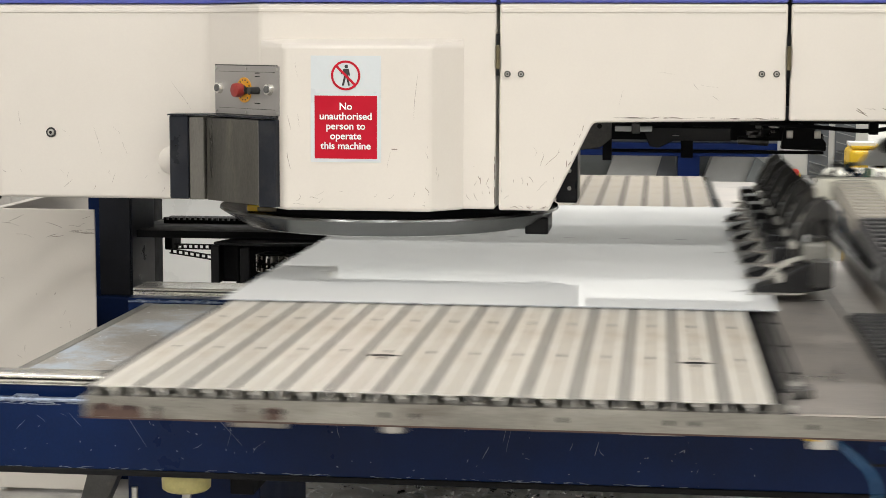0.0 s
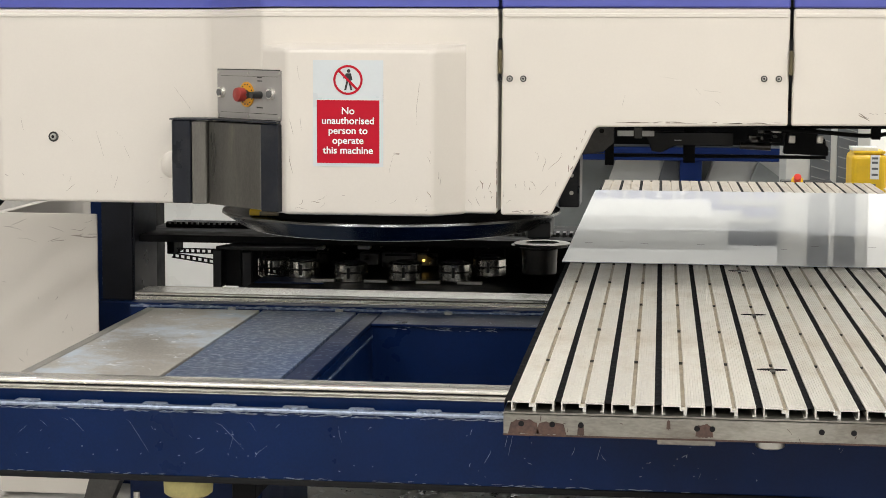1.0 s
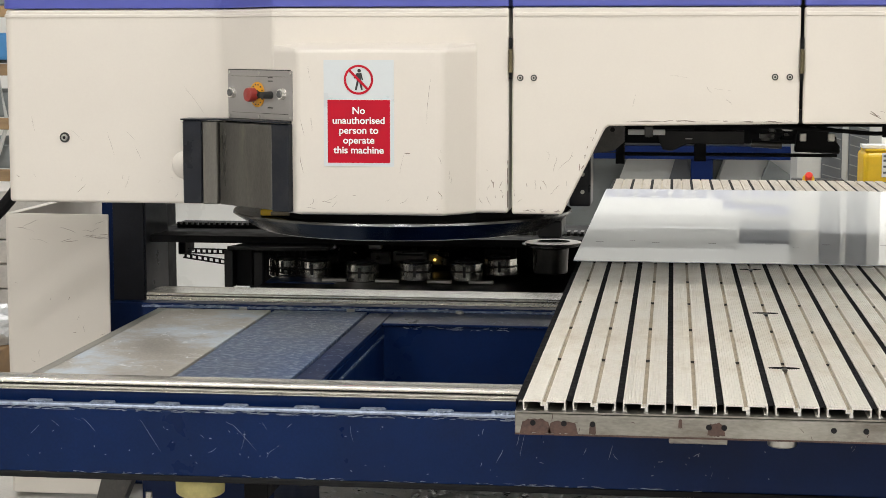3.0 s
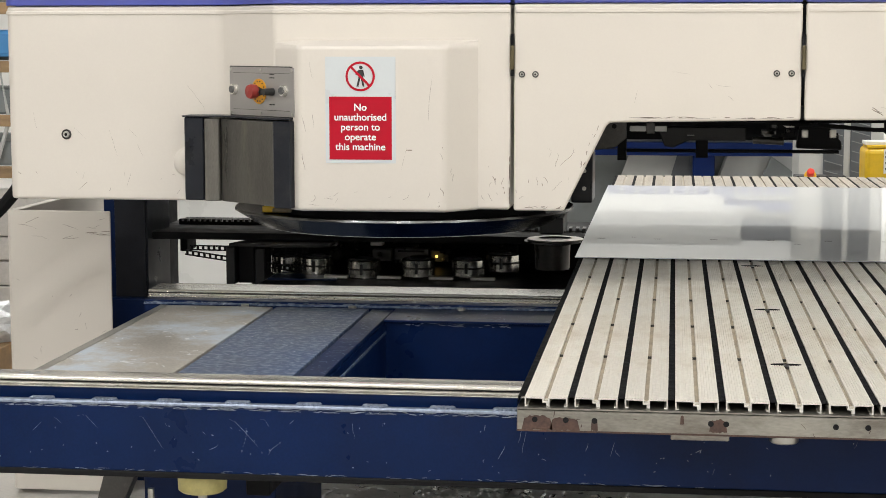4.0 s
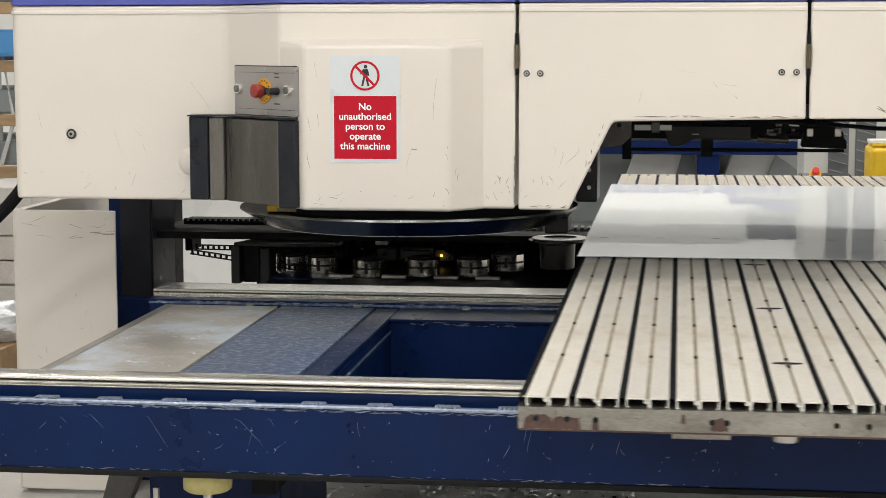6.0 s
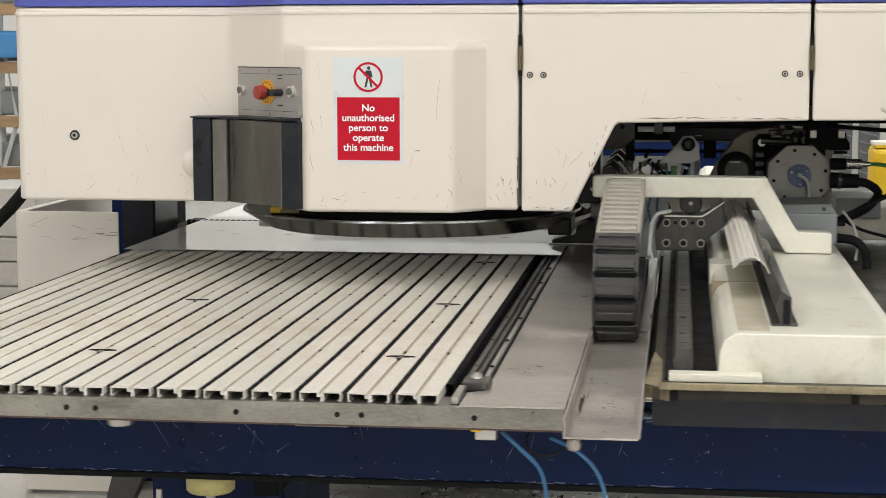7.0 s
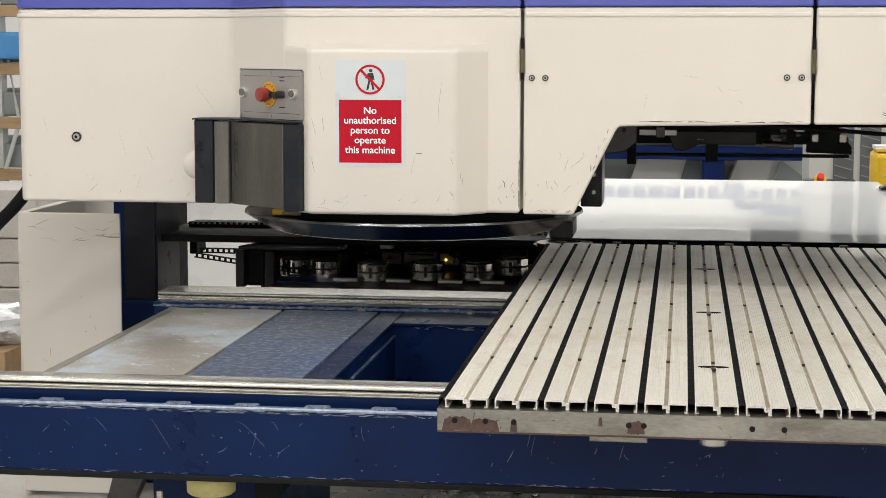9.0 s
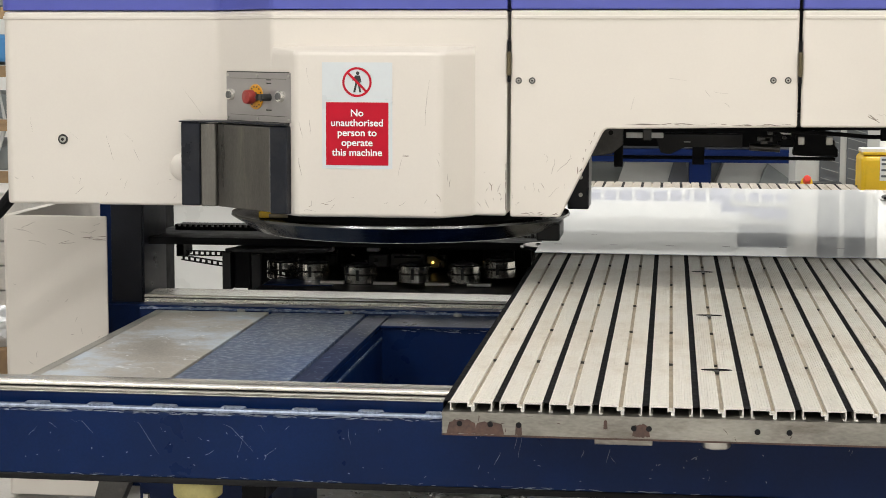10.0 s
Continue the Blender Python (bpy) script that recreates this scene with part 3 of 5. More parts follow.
# dies on the carousel
for dx, zt, y in ((-1.464, 0.846, 6.685), (-1.336, 0.850, 6.62), (-1.144, 0.848, 6.56), (-0.934, 0.858, 6.535), (-0.753, 0.856, 6.57), (-0.632, 0.866, 6.66)):
    dh = part("die_holder", lathe([(0.058, zt - 0.068), (0.0625, zt - 0.064), (0.0625, zt - 0.036), (0.059, zt - 0.034), (0.059, zt - 0.030), (0.0625, zt - 0.028), (0.0625, zt - 0.004), (0.058, zt)], (dx, y), 32), "tool", press, "turned steel die holder", smooth=True)
    part("die", lathe([(0.034, zt), (0.034, zt + 0.006), (0.030, zt + 0.008)], (dx, y), 24), "black", dh, smooth=True)
    part("die_groove", lathe([(0.0628, zt - 0.0335), (0.0632, zt - 0.032), (0.0628, zt - 0.0305)], (dx, y), 32, caps=False), "black", dh)
    part("die_notch", box(dx - 0.006, dx + 0.006, y - 0.0645, y - 0.058, zt - 0.052, zt - 0.012, 0.002), "black", dh)
    part("die_recess", cyl((dx, y, zt), (dx, y, zt + 0.0012), 0.052, None, 28), "black", dh)
for dx in (-1.24, -1.04, -0.845, -0.69):
    part("clip_plate", box(dx - 0.045, dx + 0.045, 6.49, 6.52, 0.783, 0.795, 0.002), "steel", press, "bright steel clip between the dies")
part("carousel_ring", lathe([(0.52, 0.765), (0.52, 0.778), (0.30, 0.778)], (-0.99, 6.95), 48), "black", press)
part("drive_drum", lathe([(0.060, 0.83), (0.063, 0.835), (0.066, 0.92), (0.070, 0.925), (0.105, 0.930), (0.105, 0.936), (0.05, 0.938)], (-0.434, 6.5), 40), "gunmetal", press, "worn steel drum with flat flange", smooth=True)
part("flange_ring", lathe([(0.06, 0.938), (0.10, 0.938), (0.103, 0.943), (0.06, 0.945)], (-0.424, 6.5), 40, caps=False), "steel", press)

# grey housings, sensors and bright fittings behind the dies
for x0, x1, z0, z1, y, mm in ((-1.170, -1.095, 0.80, 0.846, 6.90, "bluegap"), (-1.085, -0.948, 0.79, 0.848, 6.92, "bluegap"), (-0.940, -0.865, 0.80, 0.846, 6.90, "bluegap"), (-0.72, -0.60, 0.79, 0.865, 6.93, "blackmatt"),
                              (-1.34, -1.31, 0.858, 0.880, 6.88, "white"), (-1.345, -1.30, 0.80, 0.842, 6.9, "gunmetal"), (-1.175, -1.125, 0.862, 0.884, 6.88, "white"), (-1.47, -1.40, 0.872, 0.880, 6.86, "steel"), (-1.56, -1.545, 0.86, 0.90, 6.9, "lightgrey")):
    part("inner_housing" if mm == "bluegap" else "inner_fitting", box(x0, x1, y, y + 0.05, z0, z1, 0.003), mm, press)
part("housing_slot", box(-1.07, -0.965, 6.914, 6.921, 0.835, 0.842), "blackmatt", press)
part("signal_lamp", cyl((-0.914, 6.895, 0.822), (-0.914, 6.885, 0.822), 0.0055, 0.004, 12), "led", press, "small amber signal lamp")
rgap = random.Random(17)
for i in range(26):
    x, z = rgap.uniform(-1.30, -0.55), rgap.uniform(0.80, 0.89)
    part("inner_fitting", cyl((x, 6.86, z), (x + rgap.uniform(-0.02, 0.02), 6.85, z + rgap.uniform(-0.01, 0.012)), rgap.uniform(0.003, 0.008), None, 8), rgap.choice(("blackmatt", "gunmetal", "steel", "darksteel", "black")), press)
# warning notice
sign = thing("safety_sign", (-0.896, BULGE, 1.45), "white and red notice sticker with prohibition symbol", "sign")
SX0, SX1, SZ0, SZ1 = -0.990, -0.787, 1.3125, 1.616
part("sign_plate", box(SX0, SX1, BULGE - 0.0015, BULGE + 0.001, SZ0, SZ1), "signwhite", sign)
part("red_field", box(SX0 + 0.011, SX1 - 0.011, BULGE - 0.0025, BULGE - 0.001, SZ0 + 0.010, SZ0 + 0.190), "red", sign)
cx, cz = -0.8885, 1.560
b = bmesh.new()
for r in (0.0425, 0.036):
    for i in range(48):
        b.verts.new((cx + r * math.sin(i * math.pi / 24), BULGE - 0.003, cz + r * math.cos(i * math.pi / 24)))
b.verts.ensure_lookup_table()
for i in range(48):
    b.faces.new((b.verts[i], b.verts[(i + 1) % 48], b.verts[48 + (i + 1) % 48], b.verts[48 + i]))
part("prohibition_ring", b, "red", sign)
b = bmesh.new()
c, s = math.cos(radians(45)), math.sin(radians(45))
vs = [b.verts.new((cx + u * c + w * s, BULGE - 0.0034, cz - u * s + w * c)) for u, w in ((-0.038, -0.0035), (0.038, -0.0035), (0.038, 0.0035), (-0.038, 0.0035))]
b.faces.new(vs)
part("prohibition_bar", b, "red", sign)
# plain pictogram
bm = cyl((cx + 0.002, BULGE - 0.0022, cz + 0.0255), (cx + 0.002, BULGE - 0.0028, cz + 0.0255), 0.0052, None, 16)
for poly in ([(-0.006, 0.019), (0.009, 0.019), (0.008, -0.004), (-0.005, -0.004)], [(0.009, 0.018), (0.013, 0.000), (0.010, -0.001), (0.006, 0.012)],
             [(-0.006, 0.018), (-0.014, 0.006), (-0.012, 0.003), (-0.003, 0.012)], [(-0.005, -0.003), (0.001, -0.003), (-0.005, -0.029), (-0.011, -0.029)],
             [(0.001, -0.003), (0.008, -0.003), (0.012, -0.029), (0.007, -0.029)]):
    prism([(cx + x, cz + z) for x, z in poly], "y", BULGE - 0.0028, BULGE - 0.0022, bm=bm)
part("pictogram", bm, "blackvinyl", sign, "black pictogram")


def lettering(text, size, x, z, y, parent, material, name):
    cu = bpy.data.curves.new(name, "FONT")
    cu.body, cu.size, cu.align_x, cu.align_y, cu.offset = text, size, "CENTER", "CENTER", 0.00045
    tmp = bpy.data.objects.new("tmp", cu)
    scene.collection.objects.link(tmp)
    dg = bpy.context.evaluated_depsgraph_get()
    me = bpy.data.meshes.new_from_object(tmp.evaluated_get(dg))
    bpy.data.objects.remove(tmp)
    bb = bmesh.new()
    bb.from_mesh(me)
    for v in bb.verts:
        v.co = Vector((x + v.co.x * 1.03, y, z + v.co.y))
    bpy.data.meshes.remove(me)
    return part(name, bb, material, parent)


for i, line in enumerate(("No", "unauthorised", "person to", "operate", "this machine")):
    lettering(line, 0.0280, cx, 1.4715 - i * 0.0282, BULGE - 0.0050, sign, "white", "text_line")

# wear on the covers
marks(press, "scuff", 12, 31, -1.05, -0.66, 1.185, 1.23, BULGE - 0.0004, (0.01, 0.05), 0.0010, (0, 50))
marks(press, "scuff", 5, 33, -1.04, -0.68, 1.25, 1.60, BULGE - 0.0004, (0.04, 0.14), 0.0007, (70, 115), bend=0.15)
marks(press, "scuff", 1, 34, -0.775, -0.74, 1.348, 1.352, BULGE - 0.0005, (0.03, 0.032), 0.003, (-4, 4), bend=0.1)
marks(press, "scuff", 9, 35, -0.45, -0.28, 1.185, 1.27, FACE - 0.0004, (0.01, 0.06), 0.0012, (20, 130))
marks(press, "scuff", 4, 65, -0.38, -0.28, 1.27, 1.36, FACE - 0.0004, (0.03, 0.07), 0.0010, (40, 80), bend=0.8)
marks(press, "scuff", 10, 36, -0.553, -0.476, 1.185, 1.30, FACE - 0.0004, (0.006, 0.03), 0.0018, (40, 140))
marks(press, "scuff", 30, 37, -0.4705, -0.4675, 1.19, 1.33, FACE - 0.0005, (0.008, 0.03), 0.003, (80, 100))
marks(press, "scuff", 5, 38, -0.30, 0.34, 1.45, 1.62, FACE - 0.0004, (0.02, 0.07), 0.0006, bend=0.2)
marks(press, "scuff", 26, 39, -0.16, 0.34, 1.441, 1.446, FACE - 0.0004, (0.01, 0.05), 0.002, (-4, 4), bend=0.1)
marks(press, "scuff", 14, 40, 0.55, 0.72, 1.452, 1.475, FACE - 0.0004, (0.01, 0.05), 0.0018, (140, 165), bend=0.2)
marks(press, "scuff", 11, 41, -2.02, -1.50, 1.19, 1.26, SIDE - 0.0004, (0.008, 0.04), 0.0010)
marks(press, "scuff", 6, 42, -2.0, -1.40, 1.30, 1.70, SIDE - 0.0004, (0.02, 0.12), 0.0005, (100, 140), bend=0.1)
marks(press, "scuff", 12, 43, PX0 + 0.03, PX1 - 0.02, 0.94, 1.03, PILLAR - 0.0004, (0.01, 0.07), 0.0011, (-15, 25), bend=0.2)
marks(press, "scuff", 12, 44, PX0 + 0.03, PX1 - 0.02, 0.50, 0.94, PILLAR - 0.0004, (0.004, 0.03), 0.0012)
marks(press, "scuff", 8, 45, PX1 - 0.10, PX1 - 0.003, 0.965, 0.98, PILLAR - 0.0005, (0.03, 0.06), 0.002, (-6, 6), bend=0.1)
for i in range(5):
    t = 0.55 + 0.1 * i
    ex, ez = -0.312 + 0.120 * t, 1.172 + 0.246 * t
    marks(press, "scuff", 2, 300 + i, ex - 0.022, ex - 0.004, ez - 0.012, ez + 0.014, FACE - 0.0005, (0.012, 0.03), 0.0026, (55, 75), bend=0.4)
marks(press, "scuff", 7, 320, -0.44, -0.30, 1.176, 1.186, FACE - 0.0004, (0.008, 0.03), 0.0018, (-10, 20), bend=0.4)
marks(press, "scuff", 5, 321, -0.66, -0.62, 1.20, 1.36, BULGE - 0.0004, (0.02, 0.06), 0.0012, (60, 110), bend=0.5)
marks(press, "scuff", 3, 322, -1.06, -1.02, 1.25, 1.45, BULGE - 0.0004, (0.06, 0.14), 0.0011, (75, 110), bend=0.2)
finish_wear(press)

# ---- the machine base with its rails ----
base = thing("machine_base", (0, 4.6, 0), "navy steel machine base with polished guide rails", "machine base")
RZ = 0.90
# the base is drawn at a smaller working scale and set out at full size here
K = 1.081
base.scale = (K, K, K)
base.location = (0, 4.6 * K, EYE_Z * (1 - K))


def moulding(y, z_top, z_low, out, seg=7):
    """Outline of one rounded moulding that bulges towards the front by out."""
    return [(y - out * math.sin(math.pi * k / seg), z_top + (z_low - z_top) * (1 - math.cos(math.pi * k / seg)) / 2) for k in range(seg + 1)]


rail_prof = moulding(3.896, RZ, RZ - 0.0125, 0.011) + moulding(3.896, RZ - 0.0145, RZ - 0.0215, 0.010) + moulding(3.896, RZ - 0.0225, RZ - 0.028, 0.008) + [(3.956, RZ - 0.028), (3.956, RZ - 0.004), (3.950, RZ)]
part("front_rail", prism(rail_prof[::-1], "x", -3.2, 2.2), "rail", base, "polished steel guide rail", smooth=True)
# black strip between the mouldings paints the groove's dark line
part("rail_groove", box(-3.2, 2.2, 3.892, 3.8955, RZ - 0.0144, RZ - 0.0126), "blackmatt", base)
part("rail_strip", box(-3.2, 2.2, 3.892, 3.96, 0.83, RZ - 0.028), "navy", base)
part("front_beam", box(-3.2, 2.2, 3.84, 4.15, 0.690, 0.8465, 0.006), "navy", base, "navy front beam with chipped paint and scratches")
bead = [(3.838, 0.846), (3.838, 0.850), (3.841, 0.853), (3.858, 0.853), (3.858, 0.846)]
part("beam_bead", prism(bead, "x", -3.2, 0.36), "weld", base, "worn edge of the beam")
part("beam_bead", prism(bead, "x", 0.361, 2.2), "navy", base)
part("beam_lip", box(-3.2, 2.2, 3.836, 3.9, 0.680, 0.694, 0.003), "blackmatt", base)
random.seed(4)
for i in range(14):
    wx = -1.72 + i * 0.152 + random.uniform(-0.01, 0.01)
    bm = bmesh.new()
    for k in range(5):
        tmp = bmesh.new()
        bmesh.ops.create_icosphere(tmp, subdivisions=1, radius=1)
        for v in tmp.verts:
            v.co = Vector((wx + (k - 2) * 0.010 + v.co.x * 0.011, 3.858 + v.co.y * 0.018, 0.853 + v.co.z * 0.006))
        join(bm, tmp)
    part("weld_bead", bm, "weld", base, "bright weld bead", smooth=True)
PZ = 0.865
part("cover_plate", box(-1.512, -1.190, 4.0, 5.22, PZ - 0.012, PZ, 0.002), "plate", base, "rubbed bare steel cover plate")
part("cover_plate", box(-1.180, -0.896, 4.0, 5.22, PZ - 0.012, PZ, 0.002), "navy_worn", base, "scratched blue-grey cover plate")
# black strips laid in the plate gaps, their shade given as colour
part("plate_seam", box(-1.191, -1.179, 4.0, 5.215, PZ - 0.015, PZ - 0.008), "blackmatt", base)
part("plate_seam", box(-0.897, -0.887, 4.0, 5.215, PZ - 0.0155, PZ - 0.0145), "blackmatt", base)
part("plate_edge", box(-1.545, -1.516, 4.0, 5.24, PZ - 0.03, PZ - 0.002, 0.003), "steel", base)
part("trench_flange", box(-0.888, -0.822, 4.0, 5.22, PZ - 0.014, PZ - 0.002, 0.002), "navy", base)
part("side_frame", box(-1.54, -0.83, 3.98, 5.22, 0.70, PZ - 0.016), "navy", base)
part("trench_wall", box(-0.826, -0.818, 4.15, 5.05, 0.66, PZ - 0.016), "navy", base)
part("trench_seam", box(-0.819, -0.815, 4.16, 5.04, PZ - 0.045, PZ - 0.038), "navy_worn", base)
part("trench_back", box(-0.83, 2.2, 5.045, 5.25, 0.66, PZ - 0.01), "navy", base)
part("trench_lip", box(-0.82, 2.2, 5.03, 5.25, PZ - 0.010, PZ - 0.003, 0.002), "navy", base)
marks(base, "weld", 120, 61, -0.80, 0.4, 5.035, 5.24, PZ - 0.0024, (0.01, 0.07), 0.0012, flat="z", bend=0.2)
part("trench_floor", box(-0.83, 2.2, 4.1, 5.06, 0.655, 0.668), "navy", base)
part("back_riser", box(-1.60, 2.2, 5.26, 5.47, 0.66, RZ - 0.025), "navy", base, "navy riser with chipped edge")
part("riser_chip", box(-1.60, 2.2, 5.252, 5.262, PZ - 0.002, PZ + 0.003), "navy_worn", base)
bprof = moulding(5.312, RZ, RZ - 0.009, 0.008) + moulding(5.312, RZ - 0.0105, RZ - 0.018, 0.010) + moulding(5.312, RZ - 0.019, RZ - 0.026, 0.008) + [(5.46, RZ - 0.026), (5.46, RZ - 0.004), (5.455, RZ)]
part("back_rail", prism(bprof[::-1], "x", -1.60, 2.2), "rail", base, "polished steel guide rail", smooth=True)
# same painted dark line in the back rail's groove
part("rail_groove", box(-1.60, 2.2, 5.308, 5.3115, RZ - 0.0104, RZ - 0.0091), "blackmatt", base)
for wx in (-1.28, -0.95, -0.62):
    part("rail_screw", cyl((wx, 5.24, PZ - 0.003), (wx, 5.24, PZ + 0.004), 0.012, None, 12), "steel", base)
for lx in (-1.335, 1.6):
    part("leg", box(lx, lx + 0.345, 4.35, 4.95, 0.0, 0.70, 0.008), "navy", base, "navy frame leg")
part("bearing_block", box(-1.03, -0.97, 4.2, 4.5, 0.55, 0.66, 0.004), "blackmatt", base)
part("side_arm", prism([(-1.55, 0.3), (-1.50, 0.3), (-1.36, 0.62), (-1.40, 0.66), (-1.46, 0.62)], "y", 4.5, 4.56), "darksteel", base)
# yellowed roller under the beam
rl = part("roller", lathe([(0.050, 0.612), (0.057, 0.618), (0.058, 0.645), (0.054, 0.655)], (-1.085, 4.0), 32), "rubber", base, "yellowed plastic buffer wheel", smooth=True)
part("roller_cap", cyl((-1.085, 4.0, 0.655), (-1.085, 4.0, 0.69), 0.055, None, 28), "blackmatt", rl)
part("roller_bolt", cyl((-1.085, 4.0, 0.57), (-1.085, 4.0, 0.612), 0.011, None, 6), "steel", rl)
part("stud", cyl((-1.225, 4.05, 0.35), (-1.225, 4.05, 0.60), 0.008, None, 8), "steel", base)

# chipped paint and scratches on the beam and plates
marks(base, "chip", 170, 51, -1.75, 0.3, 0.8385, 0.8458, 3.8395, (0.006, 0.05), 0.0022, (-6, 6), bend=0.2)
marks(base, "chip", 80, 52, -1.75, 0.1, 0.6945, 0.699, 3.8395, (0.004, 0.03), 0.0015, (-5, 5), bend=0.15)
marks(base, "chip", 24, 53, -1.7, 0.4, 0.71, 0.82, 3.8395, (0.008, 0.05), 0.0010, (20, 150), bend=0.25)
marks(base, "chip", 60, 54, -1.7, 0.4, 0.71, 0.82, 3.8395, (0.002, 0.006), 0.0018)
marks(base, "chip", 6, 55, -1.4, -0.5, 0.72, 0.82, 3.8395, (0.08, 0.14), 0.0008, (120, 150), bend=0.08)
marks(base, "chip", 110, 56, -1.59, 0.2, 0.866, 0.872, 5.2595, (0.006, 0.04), 0.003, (-5, 5), bend=0.2)
marks(base, "chip", 70, 57, -0.80, 0.2, 0.8455, 0.8555, 5.0285, (0.004, 0.03), 0.0018, (-12, 12), bend=0.2)
marks(base, "chip", 130, 58, -0.88, -0.826, 4.1, 5.2, PZ - 0.0014, (0.004, 0.02), 0.004, flat="z")
marks(base, "weld", 420, 59, -1.175, -0.90, 4.05, 5.2, PZ + 0.0006, (0.01, 0.09), 0.0008, flat="z", bend=0.18)
marks(base, "weld", 160, 60, -1.5, -1.195, 4.1, 5.2, PZ + 0.0006, (0.006, 0.03), 0.0008, flat="z")
finish_wear(base)

# ---- the sliding table ----
TZ = 0.95
table = thing("sliding_table", (0, 3.523, 0.88), "sliding machine table of ribbed aluminium slats with black brushes", "table")


def slat_mesh(length, name, top="alu"):
    """Two hat sections joined by a sunk slot; x from 0 to 0.084, y from 0."""
    t = 0.0026
    def ribs(xa):
        row = []
        for k in range(6):
            c = xa + 0.0052 + k * 0.0054
            row += [(c - 0.0009, 0.0), (c - 0.0005, -0.0010), (c + 0.0005, -0.0010), (c + 0.0009, 0.0)]
        return row
    half = [(0.0, -0.019), (0.0, 0.0)] + ribs(0.0) + [(0.0375, 0.0), (0.0375, -0.008), (0.0465, -0.008), (0.0465, 0.0)] + ribs(0.0465) + [(0.084, 0.0), (0.084, -0.019),
            (0.077, -0.019), (0.077, -0.0165), (0.084 - t, -0.0165), (0.084 - t, -t), (0.0465 + t, -t), (0.0465 + t, -0.019), (0.0465 - 0.004, -0.019), (0.0465 - 0.004, -0.008 - t),
            (0.0375 - t, -0.008 - t), (0.0375 - t, -t), (t, -t), (t, -0.0165), (0.007, -0.0165), (0.007, -0.019)]
    b = prism(half, "y", 0.0, length)
    bmesh.ops.recalc_face_normals(b, faces=b.faces)
    me = bpy.data.meshes.new(name)
    for f in b.faces:
        f.material_index = 1 if abs(f.normal.y) > 0.9 else 0
    b.to_mesh(me)
    b.free()
    me.materials.append(M[top])
    me.materials.append(M["alu_edge"])
    return me


def piece(me, parent, x, y, z, name):
    ob = new(name, me)
    ob.parent = parent
    ob.location = Vector((x, y, z)) - ORIGIN[parent.name]
    return ob


def simple_mesh(bm, name, material):
    bmesh.ops.recalc_face_normals(bm, faces=bm.faces)
    me = bpy.data.meshes.new(name)
    bm.to_mesh(me)
    bm.free()
    me.materials.append(M[material])
    return me


def brush_mesh(length, name):
    bm = bmesh.new()
    n = max(4, int(length / 0.03))
    rnd = random.Random(7)
    prev = None
    for i in range(n + 1):
        y = length * i / n
        w = 0.0088
        z = rnd.uniform(-0.0006, 0.0008)
        row = [bm.verts.new((-w, y, -0.02)), bm.verts.new((-w * 0.85, y, z - 0.001)), bm.verts.new((w * 0.85, y, z - 0.001)), bm.verts.new((w, y, -0.02))]
        if prev:
            for k in range(3):
                bm.faces.new((prev[k], prev[k + 1], row[k + 1], row[k]))
        prev = row
    return simple_mesh(bm, name, "brush")


Y0, Y1, Y2, Y3 = 3.523, 6.405, 6.86, 9.57
# back slats take the darkened copy, their dimmer light being in its colour
fs, bs = slat_mesh(Y1 - Y0, "front_slat"), slat_mesh(Y3 - Y2, "back_slat", "alu_dimmed")
fb, bb_ = brush_mesh(Y1 - Y0 - 0.02, "front_brush"), brush_mesh(Y3 - Y2 - 0.02, "back_brush")
tick = simple_mesh(box(-0.0046, 0.0046, -0.0009, 0.0009, -0.008, -0.0012), "tick", "gunmetal")
slot_f = simple_mesh(box(-0.0046, 0.0046, 0, Y1 - Y0 - 0.05, -0.0079, -0.0068), "slot_grime", "slotdirt")
slot_b = simple_mesh(box(-0.0046, 0.0046, 0, Y3 - Y2 - 0.05, -0.0079, -0.0068), "slot_grime", "slotdirt")
for k in range(14):
    x = 0.008 + 0.1 * k
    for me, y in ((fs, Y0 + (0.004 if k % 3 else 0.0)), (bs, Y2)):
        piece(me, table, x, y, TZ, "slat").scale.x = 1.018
    piece(slot_f, table, x + 0.042, Y0 + 0.03, TZ, "slot_grime")
    piece(slot_b, table, x + 0.042, Y2 + 0.02, TZ, "slot_grime")
    piece(fb, table, x - 0.0078, Y0 + 0.02, TZ - 0.0015, "brush_strip")
    piece(bb_, table, x - 0.0078, Y2 + 0.02, TZ - 0.0015, "brush_strip")
    for j in range(6):
        piece(tick, table, x + 0.042, 4.03 + 0.46 * j, TZ, "slot_clip")
piece(fb, table, 1.402, Y0 + 0.12, TZ + 0.0005, "brush_strip")
for k in (5, 12):
    x = 0.05 + 0.1 * k
    for y in (3.955, 4.777, 5.716):
        bm = bmesh.new()
        ring = [bm.verts.new((x + 0.034 * math.cos(a * math.pi / 12), y + 0.011 * math.sin(a * math.pi / 12), TZ + 0.0008)) for a in range(24)]
        bm.faces.new(ring)
        low = [bm.verts.new(v.co - Vector((0, 0, 0.006))) for v in ring]
        for a in range(24):
            bm.faces.new((ring[a], ring[(a + 1) % 24], low[(a + 1) % 24], low[a]))
        sl = part("clamp_slot", bm, "brush", table, "dark oval clamping slot")
        part("slot_plug", box(x - 0.006, x + 0.006, y - 0.03, y - 0.004, TZ - 0.004, TZ + 0.0012), "gunmetal", sl)
# apron along the front
AZ0, AZ1 = 0.884, 0.931
ap = part("apron", box(-0.006, 1.652, 3.505, 3.521, AZ0, AZ1, 0.002), "apron", table, "scuffed bare steel edge strip with bolt holes")
